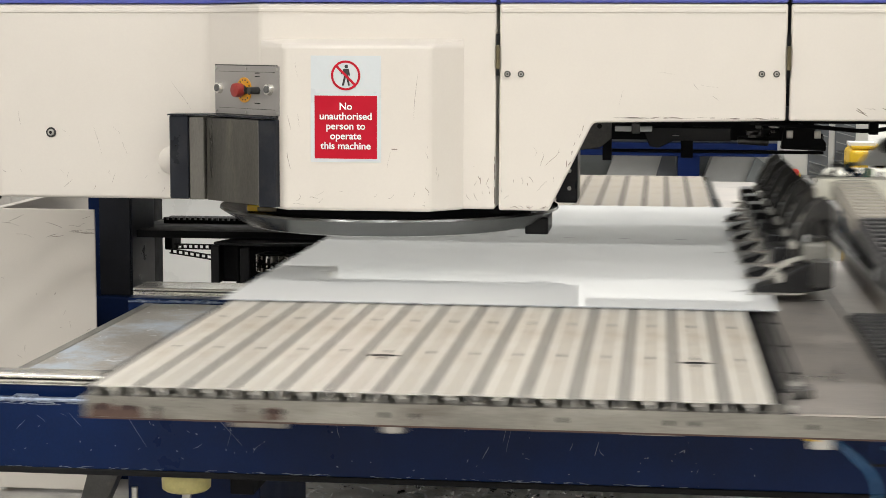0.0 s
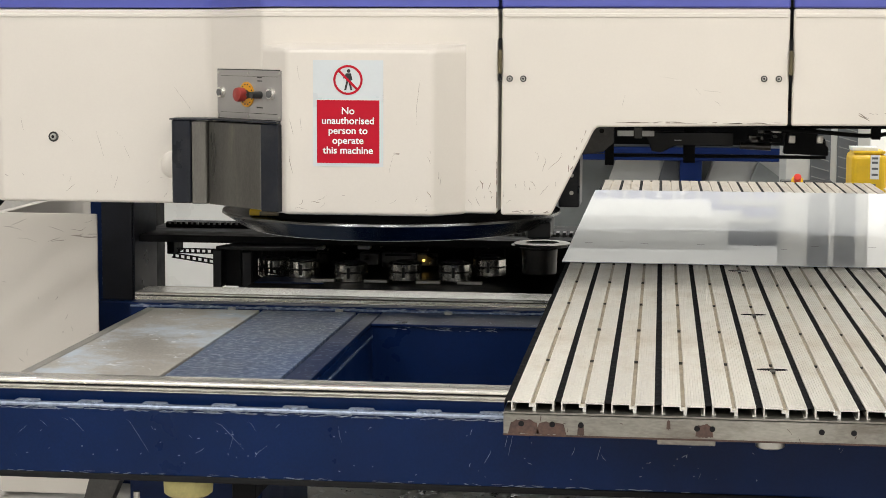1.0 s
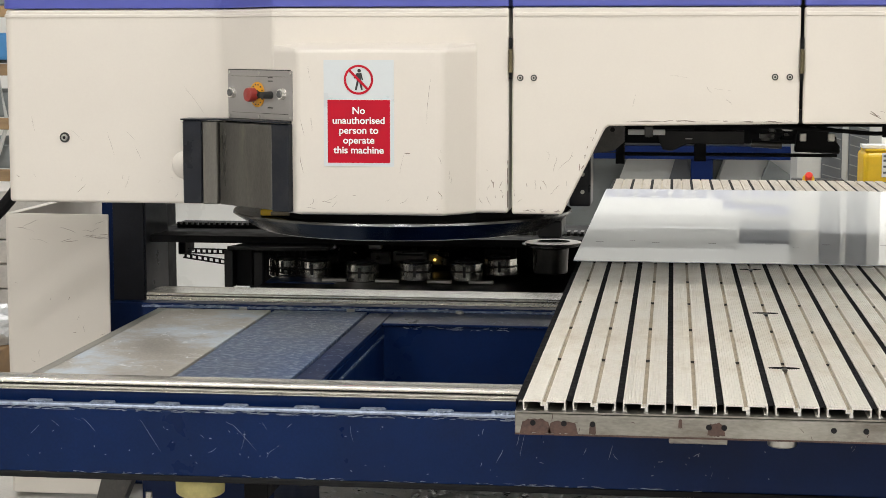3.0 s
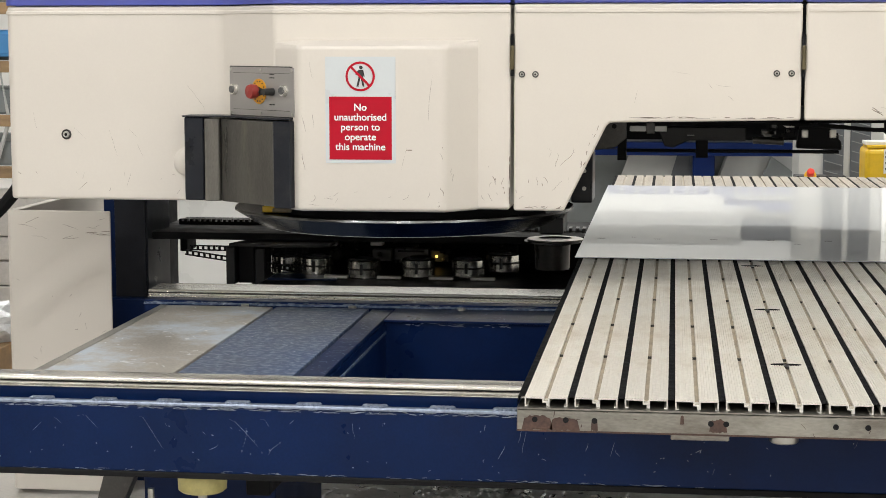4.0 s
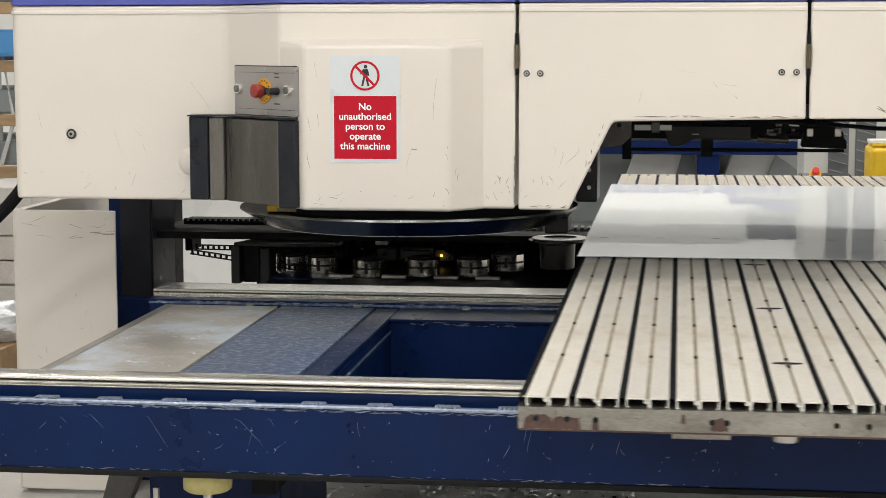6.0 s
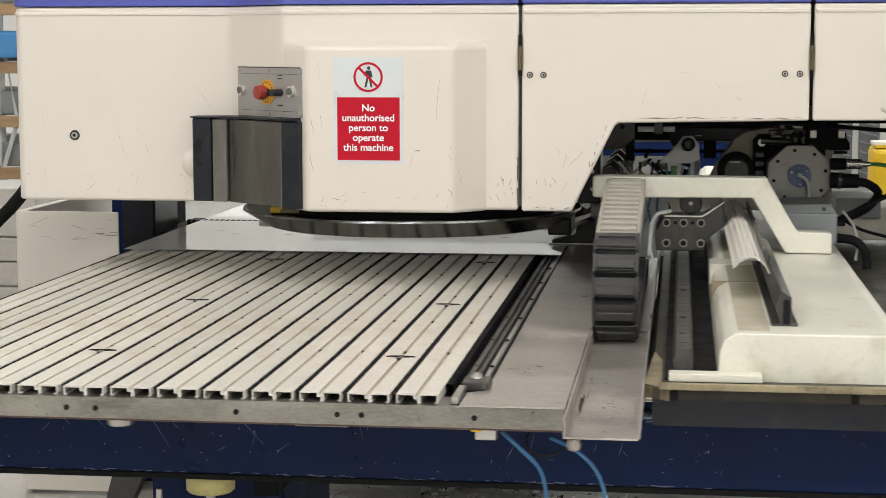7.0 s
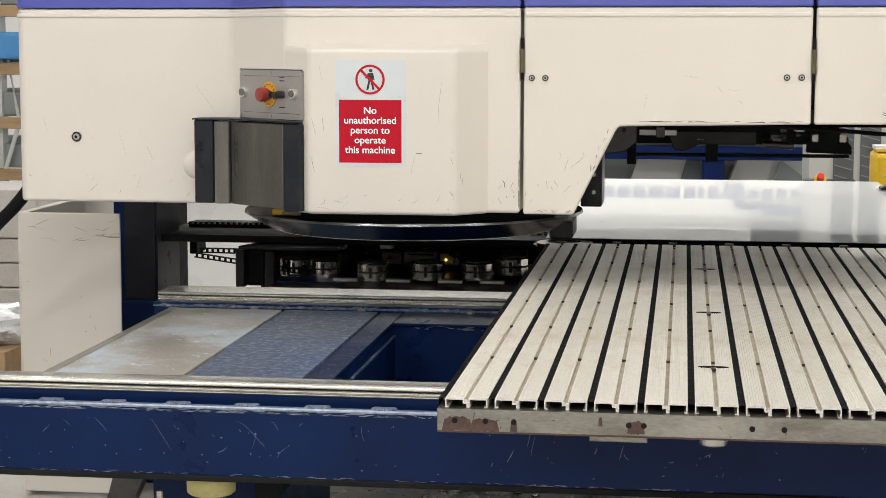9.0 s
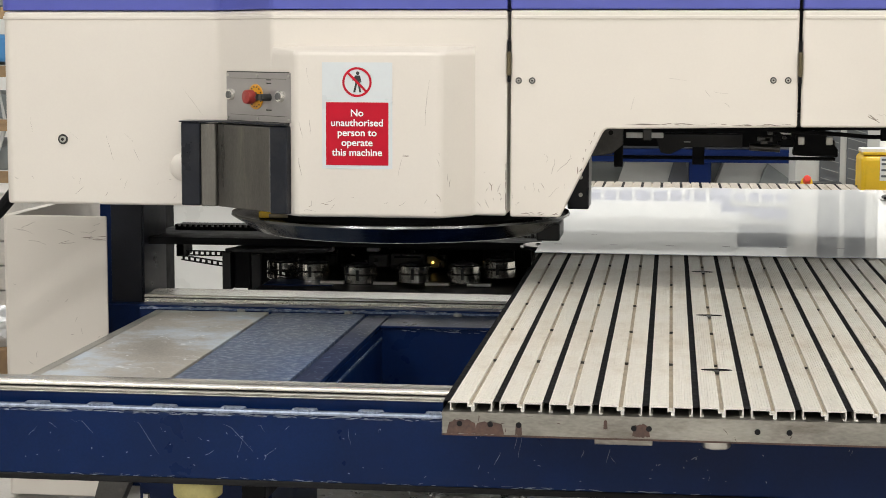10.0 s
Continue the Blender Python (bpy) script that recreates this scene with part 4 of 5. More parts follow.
part("apron_top", box(-0.006, 1.42, 3.505, 3.60, AZ1 - 0.004, AZ1 + 0.001), "apron", ap)
rp = random.Random(3)


def rust_patch(x0, x1, z0, z1):
    bm = bmesh.new()
    n = 12
    lo, hi = [], []
    for i in range(n + 1):
        t = i / n
        e = math.sin(math.pi * t) ** 0.2
        lo.append(bm.verts.new((x0 + (x1 - x0) * t, 3.5035, z0 + rp.uniform(0, 0.004))))
        hi.append(bm.verts.new((x0 + (x1 - x0) * t, 3.5035, z0 + 0.004 + (z1 - z0) * e * rp.uniform(0.86, 1))))
    for i in range(n):
        bm.faces.new((lo[i], lo[i + 1], hi[i + 1], hi[i]))
    part("rust_patch", bm, "rust", ap, "brown bare patch")


rust_patch(0.004, 0.066, AZ0 + 0.002, AZ0 + 0.032)
rust_patch(0.060, 0.120, AZ0 + 0.002, AZ0 + 0.028)
rust_patch(0.142, 0.156, AZ0 + 0.002, AZ0 + 0.028)
rust_patch(0.375, 0.410, AZ0 + 0.006, AZ0 + 0.032)
rust_patch(0.318, 0.326, AZ0 + 0.02, AZ0 + 0.038)
part("apron_seam", box(-0.006, 1.652, 3.5034, 3.5048, AZ0 + 0.0005, AZ0 + 0.004), "rust", ap, "grimy lower edge of the strip")
for hx in (0.030, 0.092, 0.149, 0.378, 0.408, 0.62, 0.682, 0.98, 1.19, 1.24, 1.47):
    h = part("bolt_hole", cyl((hx, 3.5045, AZ0 + 0.025), (hx, 3.503, AZ0 + 0.025), 0.0058, None, 14), "blackmatt", ap)
for bx0, bx1, bz in ((0.30, 0.415, 0.872), (1.10, 1.21, 0.880)):
    part("apron_bracket", box(bx0, bx1, 3.515, 3.60, bz, AZ0, 0.002), "apron", table)
part("guide_foot", lathe([(0.030, 0.752), (0.033, 0.755), (0.033, 0.775), (0.027, 0.778), (0.027, 0.785), (0.033, 0.788), (0.033, 0.905)], (0.556, 4.06), 24), "steel", table, "turned steel guide foot", smooth=True)
part("guide_block", box(1.205, 1.262, 4.02, 4.10, 0.800, 0.905, 0.004), "steel", table)
part("table_bed", box(0.0, 1.42, 3.60, Y1 - 0.01, 0.905, 0.926), "blackmatt", table)
part("table_bed", box(0.0, 1.42, Y2 + 0.01, Y3, 0.905, 0.926), "blackmatt", table)
part("back_apron", box(0.0, 1.42, Y3, Y3 + 0.015, 0.89, 0.945), "apron", table)
part("inner_apron", box(0.0, 1.5, Y1, Y1 + 0.012, 0.88, 0.946), "blackmatt", table, "dark rear edge with bolts")
part("inner_apron", box(0.0, 1.5, Y2 - 0.012, Y2, 0.88, 0.946), "blackmatt", table)
for k in range(7):
    part("edge_clip", box(0.03 + 0.2 * k, 0.06 + 0.2 * k, Y1 + 0.0, Y1 + 0.02, 0.946, 0.956, 0.002), "darksteel", table)
for sx in (0.2, 1.2):
    part("slide_shoe", box(sx, sx + 0.14, 4.21, 4.27, 0.8395, 0.906, 0.002), "blackmatt", table)
    part("slide_shoe", box(sx, sx + 0.14, 5.77, 5.88, 0.8395, 0.906, 0.002), "blackmatt", table)

# strip of guide rail, flat plate and chain trough beside the slats
part("guide_strip", prism([(1.425, 0.930), (1.425, 0.944), (1.436, 0.944), (1.436, 0.936), (1.447, 0.936), (1.447, 0.946), (1.453, 0.946), (1.453, 0.93)], "y", 3.70, 6.38), "darksteel", table, "dark grooved guide strip")
part("guide_strip", box(1.458, 1.470, 3.72, 6.38, 0.93, 0.941, 0.002), "steel", table)
part("guide_gap", box(1.412, 1.475, 3.62, 6.38, 0.928, 0.9305), "blackmatt", table)
for y in (3.90, 4.25, 4.60, 4.95, 5.30, 5.65):
    for x in (1.430, 1.464):
        part("strip_screw", cyl((x, y, 0.94), (x, y, 0.9445), 0.005, None, 8), "blackmatt", table)
ends = part("end_clamp", box(1.425, 1.482, 3.665, 3.735, 0.932, 0.952, 0.003), "darksteel", table, "steel end clamp with a domed bolt")
part("dome_bolt", lathe([(0.014, 0.952), (0.013, 0.957), (0.006, 0.962), (0.001, 0.9635)], (1.452, 3.715), 20), "steel", ends, smooth=True)
part("corner_angle", box(1.420, 1.436, 3.53, 3.66, 0.930, 0.946, 0.002), "steel", table)
part("side_plate", prism([(1.44, 3.502), (1.652, 3.502), (1.655, 6.38), (1.478, 6.38), (1.478, 3.66), (1.44, 3.63)], "z", 0.9315, 0.9355), "steelplate", table, "worn grey steel side plate")
bm = box(1.658, 1.800, 3.385, 6.3, 0.898, 0.902)
box(1.656, 1.660, 3.385, 6.3, 0.898, 0.938, bm=bm)
prism([(3.385, 0.902), (3.385, 0.905), (3.7, 0.945), (6.3, 0.945), (6.3, 0.902)], "x", 1.800, 1.804, bm=bm)
part("chain_trough", bm, "steelplate", table, "open sheet-steel trough for the cable chain")
part("trough_foot", lathe([(0.002, 0.868), (0.012, 0.872), (0.0155, 0.882), (0.013, 0.893), (0.006, 0.898)], (1.676, 3.41), 20), "steelplate", table, smooth=True)
# added black plate: darkness of the gap between trough and rail
part("void_plate", box(1.806, 1.862, 3.95, 6.4, 0.893, 0.897), "blackmatt", table)

# cross rail with its cover
part("beam_body", box(1.84, 2.38, 3.74, 9.2, 0.932, 0.940, 0.002), "oilydark", table, "oil-soaked steel base plate")
part("beam_front", box(2.381, 2.8, 3.74, 3.9, 0.932, 0.940, 0.002), "oilydark", table)
part("tray_lip", box(1.835, 2.37, 3.732, 3.739, 0.931, 0.947, 0.002), "oily", table, "tan oil-stained tray edge")
part("tray_lip", box(2.371, 2.8, 3.732, 3.739, 0.929, 0.943, 0.002), "oily", table)
part("beam_under", box(1.82, 2.8, 3.76, 9.2, 0.905, 0.931), "oilydark", table)
# added dark recessed plate for the shadow under the beam, covers the bright rail
part("beam_skirt", box(1.82, 2.8, 3.80, 3.83, 0.840, 0.905), "guardblack", table)
for x in (1.86, 2.235, 2.62):
    part("slot_post", box(x, x + 0.015, 3.752, 3.77, 0.905, 0.931), "blackmatt", table)
part("rail_bed", box(1.845, 1.98, 3.80, 9.0, 0.9405, 0.944), "blackmatt", table)
lr = part("linear_rail", prism([(1.866, 0.938), (1.862, 0.965), (1.868, 0.985), (1.868, 0.998), (1.902, 0.998), (1.902, 0.985), (1.908, 0.965), (1.904, 0.938)], "y", 3.87, 9.0, 0.0015, 1), "darksteel", table, "dark ground steel linear rail")
for j in range(18):
    part("rail_plug", cyl((1.885, 3.95 + j * 0.12, 0.998), (1.885, 3.95 + j * 0.12, 0.9985), 0.010, None, 12), "gunmetal", lr)
part("oil_tray", prism([(1.80, 3.80), (1.855, 3.74), (1.86, 3.95), (1.82, 4.2)], "z", 0.905, 0.932), "oily", table, "oil-stained corner of the tray")
cov = [(1.958, 0.930), (1.960, 1.000), (1.970, 1.028), (1.994, 1.045), (2.325, 1.045), (2.350, 1.032), (2.360, 1.000), (2.362, 0.930)]
part("rail_cover", prism(cov, "y", 3.80, 9.0, 0.007, 2), "cream_old", table, "yellowed cream beam cover", smooth=True)
for y0, y1 in ((3.83, 4.60), (4.64, 4.97), (5.11, 5.9)):
    part("dust_film", box(2.000, 2.068, y0, y1, 1.0448, 1.0457), "dustfilm", table, "beige oily dust on the cover")
part("cover_base", box(1.855, 2.05, 3.755, 3.80, 0.945, 0.962, 0.002), "cream_old", table)
part("cover_joint", box(1.957, 2.10, 4.62, 4.626, 0.99, 1.0465), "oily", table)
part("cover_joint", box(1.957, 2.10, 4.98, 5.10, 0.99, 1.0465), "cream_old", table)
part("cable_rail", prism([(2.074, 1.0455), (2.074, 1.049), (2.094, 1.049), (2.082, 1.085), (2.094, 1.122), (2.116, 1.108), (2.116, 1.049), (2.130, 1.049), (2.130, 1.0455)], "y", 3.90, 5.05), "gunmetal", table, "aluminium angle section on the cover")
part("cable_rail_hollow", prism([(2.098, 1.050), (2.098, 1.098), (2.104, 1.106), (2.113, 1.100), (2.113, 1.050)], "y", 3.897, 3.905), "blackmatt", table)
# toothed comb between the two halves and dark racks beyond the cover
bm = box(1.45, 1.66, 6.42, 6.84, 0.90, 0.935)
for i in range(10):
    box(1.455 + i * 0.021, 1.463 + i * 0.021, 6.42, 6.84, 0.935, 0.950, bm=bm)
part("brush_comb", bm, "brush", table, "black ribbed brush comb")
part("comb_plate", box(1.47, 1.655, 6.385, 6.412, 0.928, 0.946, 0.002), "steel", table)
for i in range(8):
    part("side_rack", box(2.40, 3.1, 4.5 + i * 0.42, 4.86 + i * 0.42, 0.86 + 0.004 * i, 0.885 + 0.004 * i, 0.003), "black", table, "black slatted rack")
    part("rack_rod", cyl((2.40, 4.45 + i * 0.42, 0.88), (3.1, 4.45 + i * 0.42, 0.88), 0.014, None, 12), "rail", table)
part("rack_end", box(2.38, 2.40, 4.6, 7.2, 0.80, 0.90), "blackmatt", table)
part("side_plate_back", box(1.44, 1.655, 6.87, 9.40, 0.9315, 0.9355), "steelplate", table, "worn grey steel side plate")
# air hoses under the apron
part("air_hose", tube([(1.52, 3.56, 0.87), (1.56, 3.54, 0.84), (1.60, 3.56, 0.79), (1.615, 3.60, 0.70), (1.65, 3.62, 0.55)], 0.0042), "bluetube", table, "blue pneumatic hose")
part("air_hose", tube([(1.62, 3.56, 0.86), (1.68, 3.52, 0.84), (1.72, 3.50, 0.80), (1.735, 3.53, 0.72), (1.73, 3.60, 0.55)], 0.004), "bluetube", table, "blue pneumatic hose")
part("cable", tube([(1.58, 3.58, 0.88), (1.57, 3.56, 0.845), (1.60, 3.55, 0.825), (1.64, 3.56, 0.835), (1.66, 3.58, 0.88)], 0.003), "blackmatt", table, "black cable loop")
part("hose_fitting", box(1.468, 1.512, 3.53, 3.56, 0.858, 0.884, 0.003), "steel", table)
part("brass_fitting", cyl((1.462, 3.52, 0.882), (1.482, 3.52, 0.880), 0.004, None, 8), "yellow", table)

marks(table, "weld", 12, 73, 1.50, 1.64, 3.7, 5.2, 0.9358, (0.01, 0.06), 0.0022, (-30, 60), flat="z", bend=0.4)
marks(table, "chip", 9, 71, 1.48, 1.645, 3.6, 5.6, 0.9358, (0.02, 0.09), 0.0016, (-20, 60), flat="z", bend=0.3)
marks(table, "rust", 18, 72, 0.0, 1.64, AZ0 + 0.003, AZ1 - 0.004, 3.5047, (0.004, 0.02), 0.0012)
marks(table, "rust", 5, 74, 1.664, 1.684, 3.5, 4.0, 0.9024, (0.15, 0.3), 0.006, (84, 95), flat="z", bend=0.05)
marks(table, "rust", 30, 75, 1.67, 1.795, 3.42, 4.1, 0.9023, (0.004, 0.02), 0.002, flat="z")
finish_wear(table)

# ---- the metal sheet being worked ----
SHEET_Y = 5.838                        # its near edge at rest
sheet = thing("metal_sheet", (0, SHEET_Y, 0.952), "large glossy white filmed metal sheet lying on the table", "metal sheet")
part("sheet_body", box(-0.018, 1.482, SHEET_Y, SHEET_Y + 2.97, 0.9535, 0.9555), "sheet", sheet)
for x0, x1, y0, y1 in ((-0.018, 1.482, SHEET_Y - 0.0006, SHEET_Y), (-0.0186, -0.018, SHEET_Y, SHEET_Y + 2.97)):
    part("cut_edge", box(x0, x1, y0, y1, 0.9533, 0.9556), "edge", sheet)
for mx, my, mw in ((0.15, 0.62, 0.022), (0.72, 0.46, 0.022), (1.38, 0.36, 0.03), (1.36, 1.3, 0.03)):
    part("punched_slot", box(mx, mx + mw, SHEET_Y + my, SHEET_Y + my + 0.012, 0.9556, 0.9559), "gunmetal", sheet)

# ---- feed carriage that holds the sheet (given at its place beside the sheet) ----
SHEET_REF = 5.907
carriage = thing("feed_carriage", (0, SHEET_REF, 1.04), "cream and dark steel feed drive with servo motor and cable arm", "machine carriage")
arm = [(1.622, 1.268), (2.121, 1.267), (2.190, 1.146), (2.213, 1.110), (2.310, 1.108), (2.311, 1.0465), (2.179, 1.0465), (2.082, 1.207), (1.622, 1.205)]
part("cable_arm", prism(arm, "y", 5.25, 5.33, 0.006, 2), "cream_old", carriage, "cream painted bent cable arm", smooth=True)
part("arm_end", box(1.618, 1.632, 5.252, 5.33, 1.208, 1.266, 0.003), "cream_old", carriage)
blk = [(1.805, 1.045), (1.80, 1.10), (1.828, 1.146), (1.94, 1.146), (2.00, 1.188), (2.004, 1.12), (1.945, 1.075), (1.945, 1.045)]
cb = part("slide_block", prism(blk, "y", 5.30, 5.55, 0.003, 1), "gunmetal", carriage, "dark steel slide block with socket screws")
for x in (1.834, 1.884, 1.935):
    for z in (1.068, 1.128):
        s = part("socket_screw", cyl((x, 5.30, z), (x, 5.294, z), 0.0125, None, 18), "motor", cb)
        part("screw_recess", cyl((x, 5.2938, z), (x, 5.293, z), 0.0088, None, 6), "blackmatt", s)
for x in (1.86, 1.91):
    part("tapped_hole", cyl((x, 5.2996, 1.128), (x, 5.299, 1.128), 0.0055, None, 12), "blackmatt", cb)
part("block_lip", prism([(1.826, 1.146), (1.94, 1.146), (2.00, 1.188), (2.002, 1.193), (1.938, 1.151), (1.826, 1.151)], "y", 5.285, 5.31), "steel", carriage)
part("hub_plate", prism([(1.85, 1.15), (1.835, 1.19), (1.865, 1.215), (1.96, 1.215), (1.965, 1.165), (1.94, 1.15)], "y", 5.40, 5.42), "motor", carriage)
part("hub", cyl((1.905, 5.40, 1.178), (1.905, 5.385, 1.178), 0.034, 0.03, 28), "gunmetal", carriage)
part("hub_pin", cyl((1.905, 5.385, 1.178), (1.905, 5.380, 1.178), 0.006, None, 12), "steel", carriage)
part("bent_pipe", tube([(1.785, 5.3, 1.03), (1.788, 5.3, 1.10), (1.795, 5.3, 1.135), (1.812, 5.3, 1.155), (1.845, 5.32, 1.160)], 0.006), "lightgrey", carriage, "pale bent pipe")
part("cable", tube([(1.79, 5.28, 1.10), (1.785, 5.27, 1.06), (1.795, 5.27, 1.02), (1.79, 5.28, 0.97)], 0.004), "lightgrey", carriage)
bm = bmesh.new()
rings = []
for i in range(29):
    t = i / 28
    x = 2.002 + 0.088 * t
    z = 1.118 + 0.030 * math.sin(math.pi * min(1, t * 1.05)) + 0.0012 * (1 if i % 4 < 2 else -1) - 0.012 * max(0, t - 0.85) * 6
    rings.append((x, z))
poly = rings + [(x, z - 0.0035) for x, z in rings[::-1]]
part("ribbed_flap", prism(poly, "y", 4.32, 5.85), "flap", carriage, "pale ribbed aluminium cover strip")
part("flap_web", box(2.084, 2.090, 4.34, 5.85, 1.125, 1.147), "gunmetal", carriage)
# servo drive
MX, MZ, MY = 2.256, 1.226, 5.90
cast = [(1.975, 1.10), (1.965, 1.20), (1.99, 1.25), (2.05, 1.34), (2.09, 1.366), (2.16, 1.376), (2.36, 1.376), (2.372, 1.365), (2.372, 1.10)]
part("drive_casting", prism(cast, "y", 6.02, 6.12, 0.008, 2), "casting", carriage, "olive-grey drive casting", smooth=True)
part("casting_window", prism([(2.11, 1.14), (2.11, 1.335), (2.125, 1.355), (2.33, 1.355), (2.345, 1.34), (2.345, 1.14)], "y", 6.005, 6.022), "blackmatt", carriage)
for i in range(7):
    part("cooling_fin", box(2.165 + i * 0.025, 2.178 + i * 0.025, 5.985, 6.006, 1.322, 1.352, 0.002), "gunmetal", carriage)
for i in range(3):
    part("cooling_fin", box(2.118, 2.145, 5.985, 6.006, 1.22 + i * 0.03, 1.236 + i * 0.03, 0.002), "gunmetal", carriage)
part("casting_bolt", cyl((2.138, 6.006, 1.328), (2.138, 5.99, 1.328), 0.013, None, 16), "steel", carriage)
part("drive_wheel", cyl((2.055, 6.02, 1.235), (2.055, 5.97, 1.235), 0.062, None, 36, 0.004), "blackmatt", carriage, "black drive pulley")
part("drive_wheel_hub", cyl((2.055, 5.97, 1.235), (2.055, 5.955, 1.235), 0.040, None, 28, 0.003), "gunmetal", carriage)
part("wheel_label", box(2.03, 2.068, 5.952, 5.956, 1.262, 1.268), "lightgrey", carriage)
octo = [(MX + 0.103 * math.cos(a) / math.cos(math.pi / 8), MZ + 0.100 * math.sin(a) / math.cos(math.pi / 8)) for a in [math.pi / 8 + k * math.pi / 4 for k in range(8)]]
mo = part("servo_motor", prism(octo, "y", MY, 6.01, 0.004, 2), "motor", carriage, "octagonal grey servo motor")
part("motor_disc", cyl((MX, MY, MZ), (MX, MY - 0.008, MZ), 0.038, None, 32), "capblue", mo, "blue round motor cap")
part("motor_nut", cyl((MX, MY - 0.008, MZ + 0.002), (MX, MY - 0.020, MZ + 0.002), 0.010, 0.007, 12), "lightgrey", mo)
for k in range(8):
    a = k * math.pi / 4 + 0.2
    part("motor_screw", cyl((MX + 0.084 * math.cos(a), MY, MZ + 0.084 * math.sin(a)), (MX + 0.084 * math.cos(a), MY - 0.005, MZ + 0.084 * math.sin(a)), 0.006, None, 10), "blackmatt", mo)
for k in range(3):
    a = k * 2.1 + 0.6
    part("cap_screw", cyl((MX + 0.028 * math.cos(a), MY - 0.008, MZ + 0.028 * math.sin(a)), (MX + 0.028 * math.cos(a), MY - 0.011, MZ + 0.028 * math.sin(a)), 0.004, None, 8), "lightgrey", mo)
part("motor_lead", tube([(MX, MY - 0.02, MZ), (MX + 0.02, MY - 0.03, MZ - 0.012), (MX + 0.03, MY - 0.02, MZ - 0.045), (MX + 0.028, MY - 0.015, MZ - 0.09)], 0.006), "lightgrey", mo)
# connectors and leads
c1 = part("plug", cyl((2.35, 5.86, 1.268), (2.40, 5.86, 1.268), 0.019, None, 20, 0.002), "blackmatt", carriage, "black cable plug")
part("plug_sleeve", cyl((2.40, 5.86, 1.268), (2.45, 5.86, 1.268), 0.0165, None, 20, 0.002), "rail", c1, "bright metal sleeve")
part("plug_gland", cyl((2.45, 5.86, 1.268), (2.475, 5.86, 1.268), 0.010, 0.007, 14), "rail", c1)
part("lead", tube([(2.47, 5.86, 1.268), (2.52, 5.86, 1.265), (2.58, 5.85, 1.245), (2.66, 5.85, 1.19)], 0.0065), "green", c1, "green sheathed cable")
c2 = part("plug", cyl((2.35, 5.85, 1.216), (2.44, 5.85, 1.214), 0.026, 0.022, 20, 0.002), "blackmatt", carriage, "black cable plug")
part("plug_ring", cyl((2.375, 5.85, 1.2155), (2.385, 5.85, 1.2152), 0.0275, None, 20), "gunmetal", c2)
part("lead", tube([(2.43, 5.85, 1.213), (2.47, 5.84, 1.205), (2.50, 5.83, 1.175), (2.46, 5.80, 1.13), (2.40, 5.76, 1.105)], 0.014), "blackmatt", c2, "thick black cable")
part("lead", tube([(2.36, 5.70, 1.10), (2.42, 5.72, 1.13), (2.50, 5.8, 1.16), (2.62, 5.9, 1.20)], 0.009), "blackmatt", carriage, "thick black cable")
part("lead", tube([(2.36, 5.62, 1.12), (2.42, 5.62, 1.085), (2.50, 5.64, 1.06), (2.62, 5.66, 1.035)], 0.005), "blackmatt", carriage, "black cable")
part("lead", tube([(2.34, 5.56, 1.06), (2.40, 5.55, 1.055), (2.435, 5.54, 1.02), (2.44, 5.54, 0.97)], 0.014), "blackmatt", carriage, "thick black cable")
part("lead", tube([(2.37, 5.6, 1.14), (2.40, 5.58, 1.10), (2.415, 5.58, 1.05), (2.41, 5.58, 0.99)], 0.004), "lightgrey", carriage, "grey cable")
jb = part("junction_box", box(2.176, 2.346, 5.50, 5.76, 1.047, 1.140, 0.004), "greybox", carriage, "grey metal junction box")
part("box_lid", prism([(2.18, 1.140), (2.15, 1.166), (2.326, 1.170), (2.344, 1.140)], "y", 5.505, 5.75, 0.002, 1), "greybox", jb)
part("box_screw", cyl((2.305, 5.503, 1.155), (2.305, 5.498, 1.155), 0.006, None, 10), "gunmetal", jb)
for i in range(6):
    part("cable_gland", cyl((2.346, 5.53 + 0.03 * (i % 3), 1.065 + 0.045 * (i // 3)), (2.372, 5.53 + 0.03 * (i % 3), 1.062 + 0.045 * (i // 3)), 0.010, 0.007, 10), "blackmatt", jb)
part("side_console", box(2.40, 2.55, 6.2, 6.5, 1.06, 1.13, 0.004), "greybox", carriage)
part("drip_tray", prism([(2.40, 0.98), (2.40, 1.07), (2.43, 1.085), (2.75, 1.10), (2.75, 0.98)], "y", 6.25, 6.7, 0.006, 2), "cream_old", carriage)
# upper bracket with pulley, seen under the press arm
part("pulley_bracket", prism([(1.80, 1.262), (1.86, 1.325), (1.88, 1.352), (1.91, 1.352), (1.932, 1.325), (1.935, 1.275), (1.905, 1.262)], "y", 5.92, 5.94, 0.003, 1), "white", carriage, "pale pulley bracket")
part("bracket_pulley", cyl((1.897, 5.92, 1.325), (1.897, 5.895, 1.325), 0.022, None, 24, 0.002), "blackmatt", carriage)
part("bracket_pulley_hub", cyl((1.897, 5.895, 1.325), (1.897, 5.89, 1.325), 0.012, None, 16), "gunmetal", carriage)
part("support_post", box(1.905, 1.917, 5.93, 5.95, 1.02, 1.27), "lightgrey", carriage)
part("support_post", box(1.865, 1.872, 6.07, 6.09, 1.02, 1.29), "steel", carriage)
part("support_strut", tube([(1.67, 6.0, 1.19), (1.72, 6.02, 1.225), (1.76, 6.03, 1.26)], 0.005, steps=1), "steel", carriage)
rc = random.Random(11)
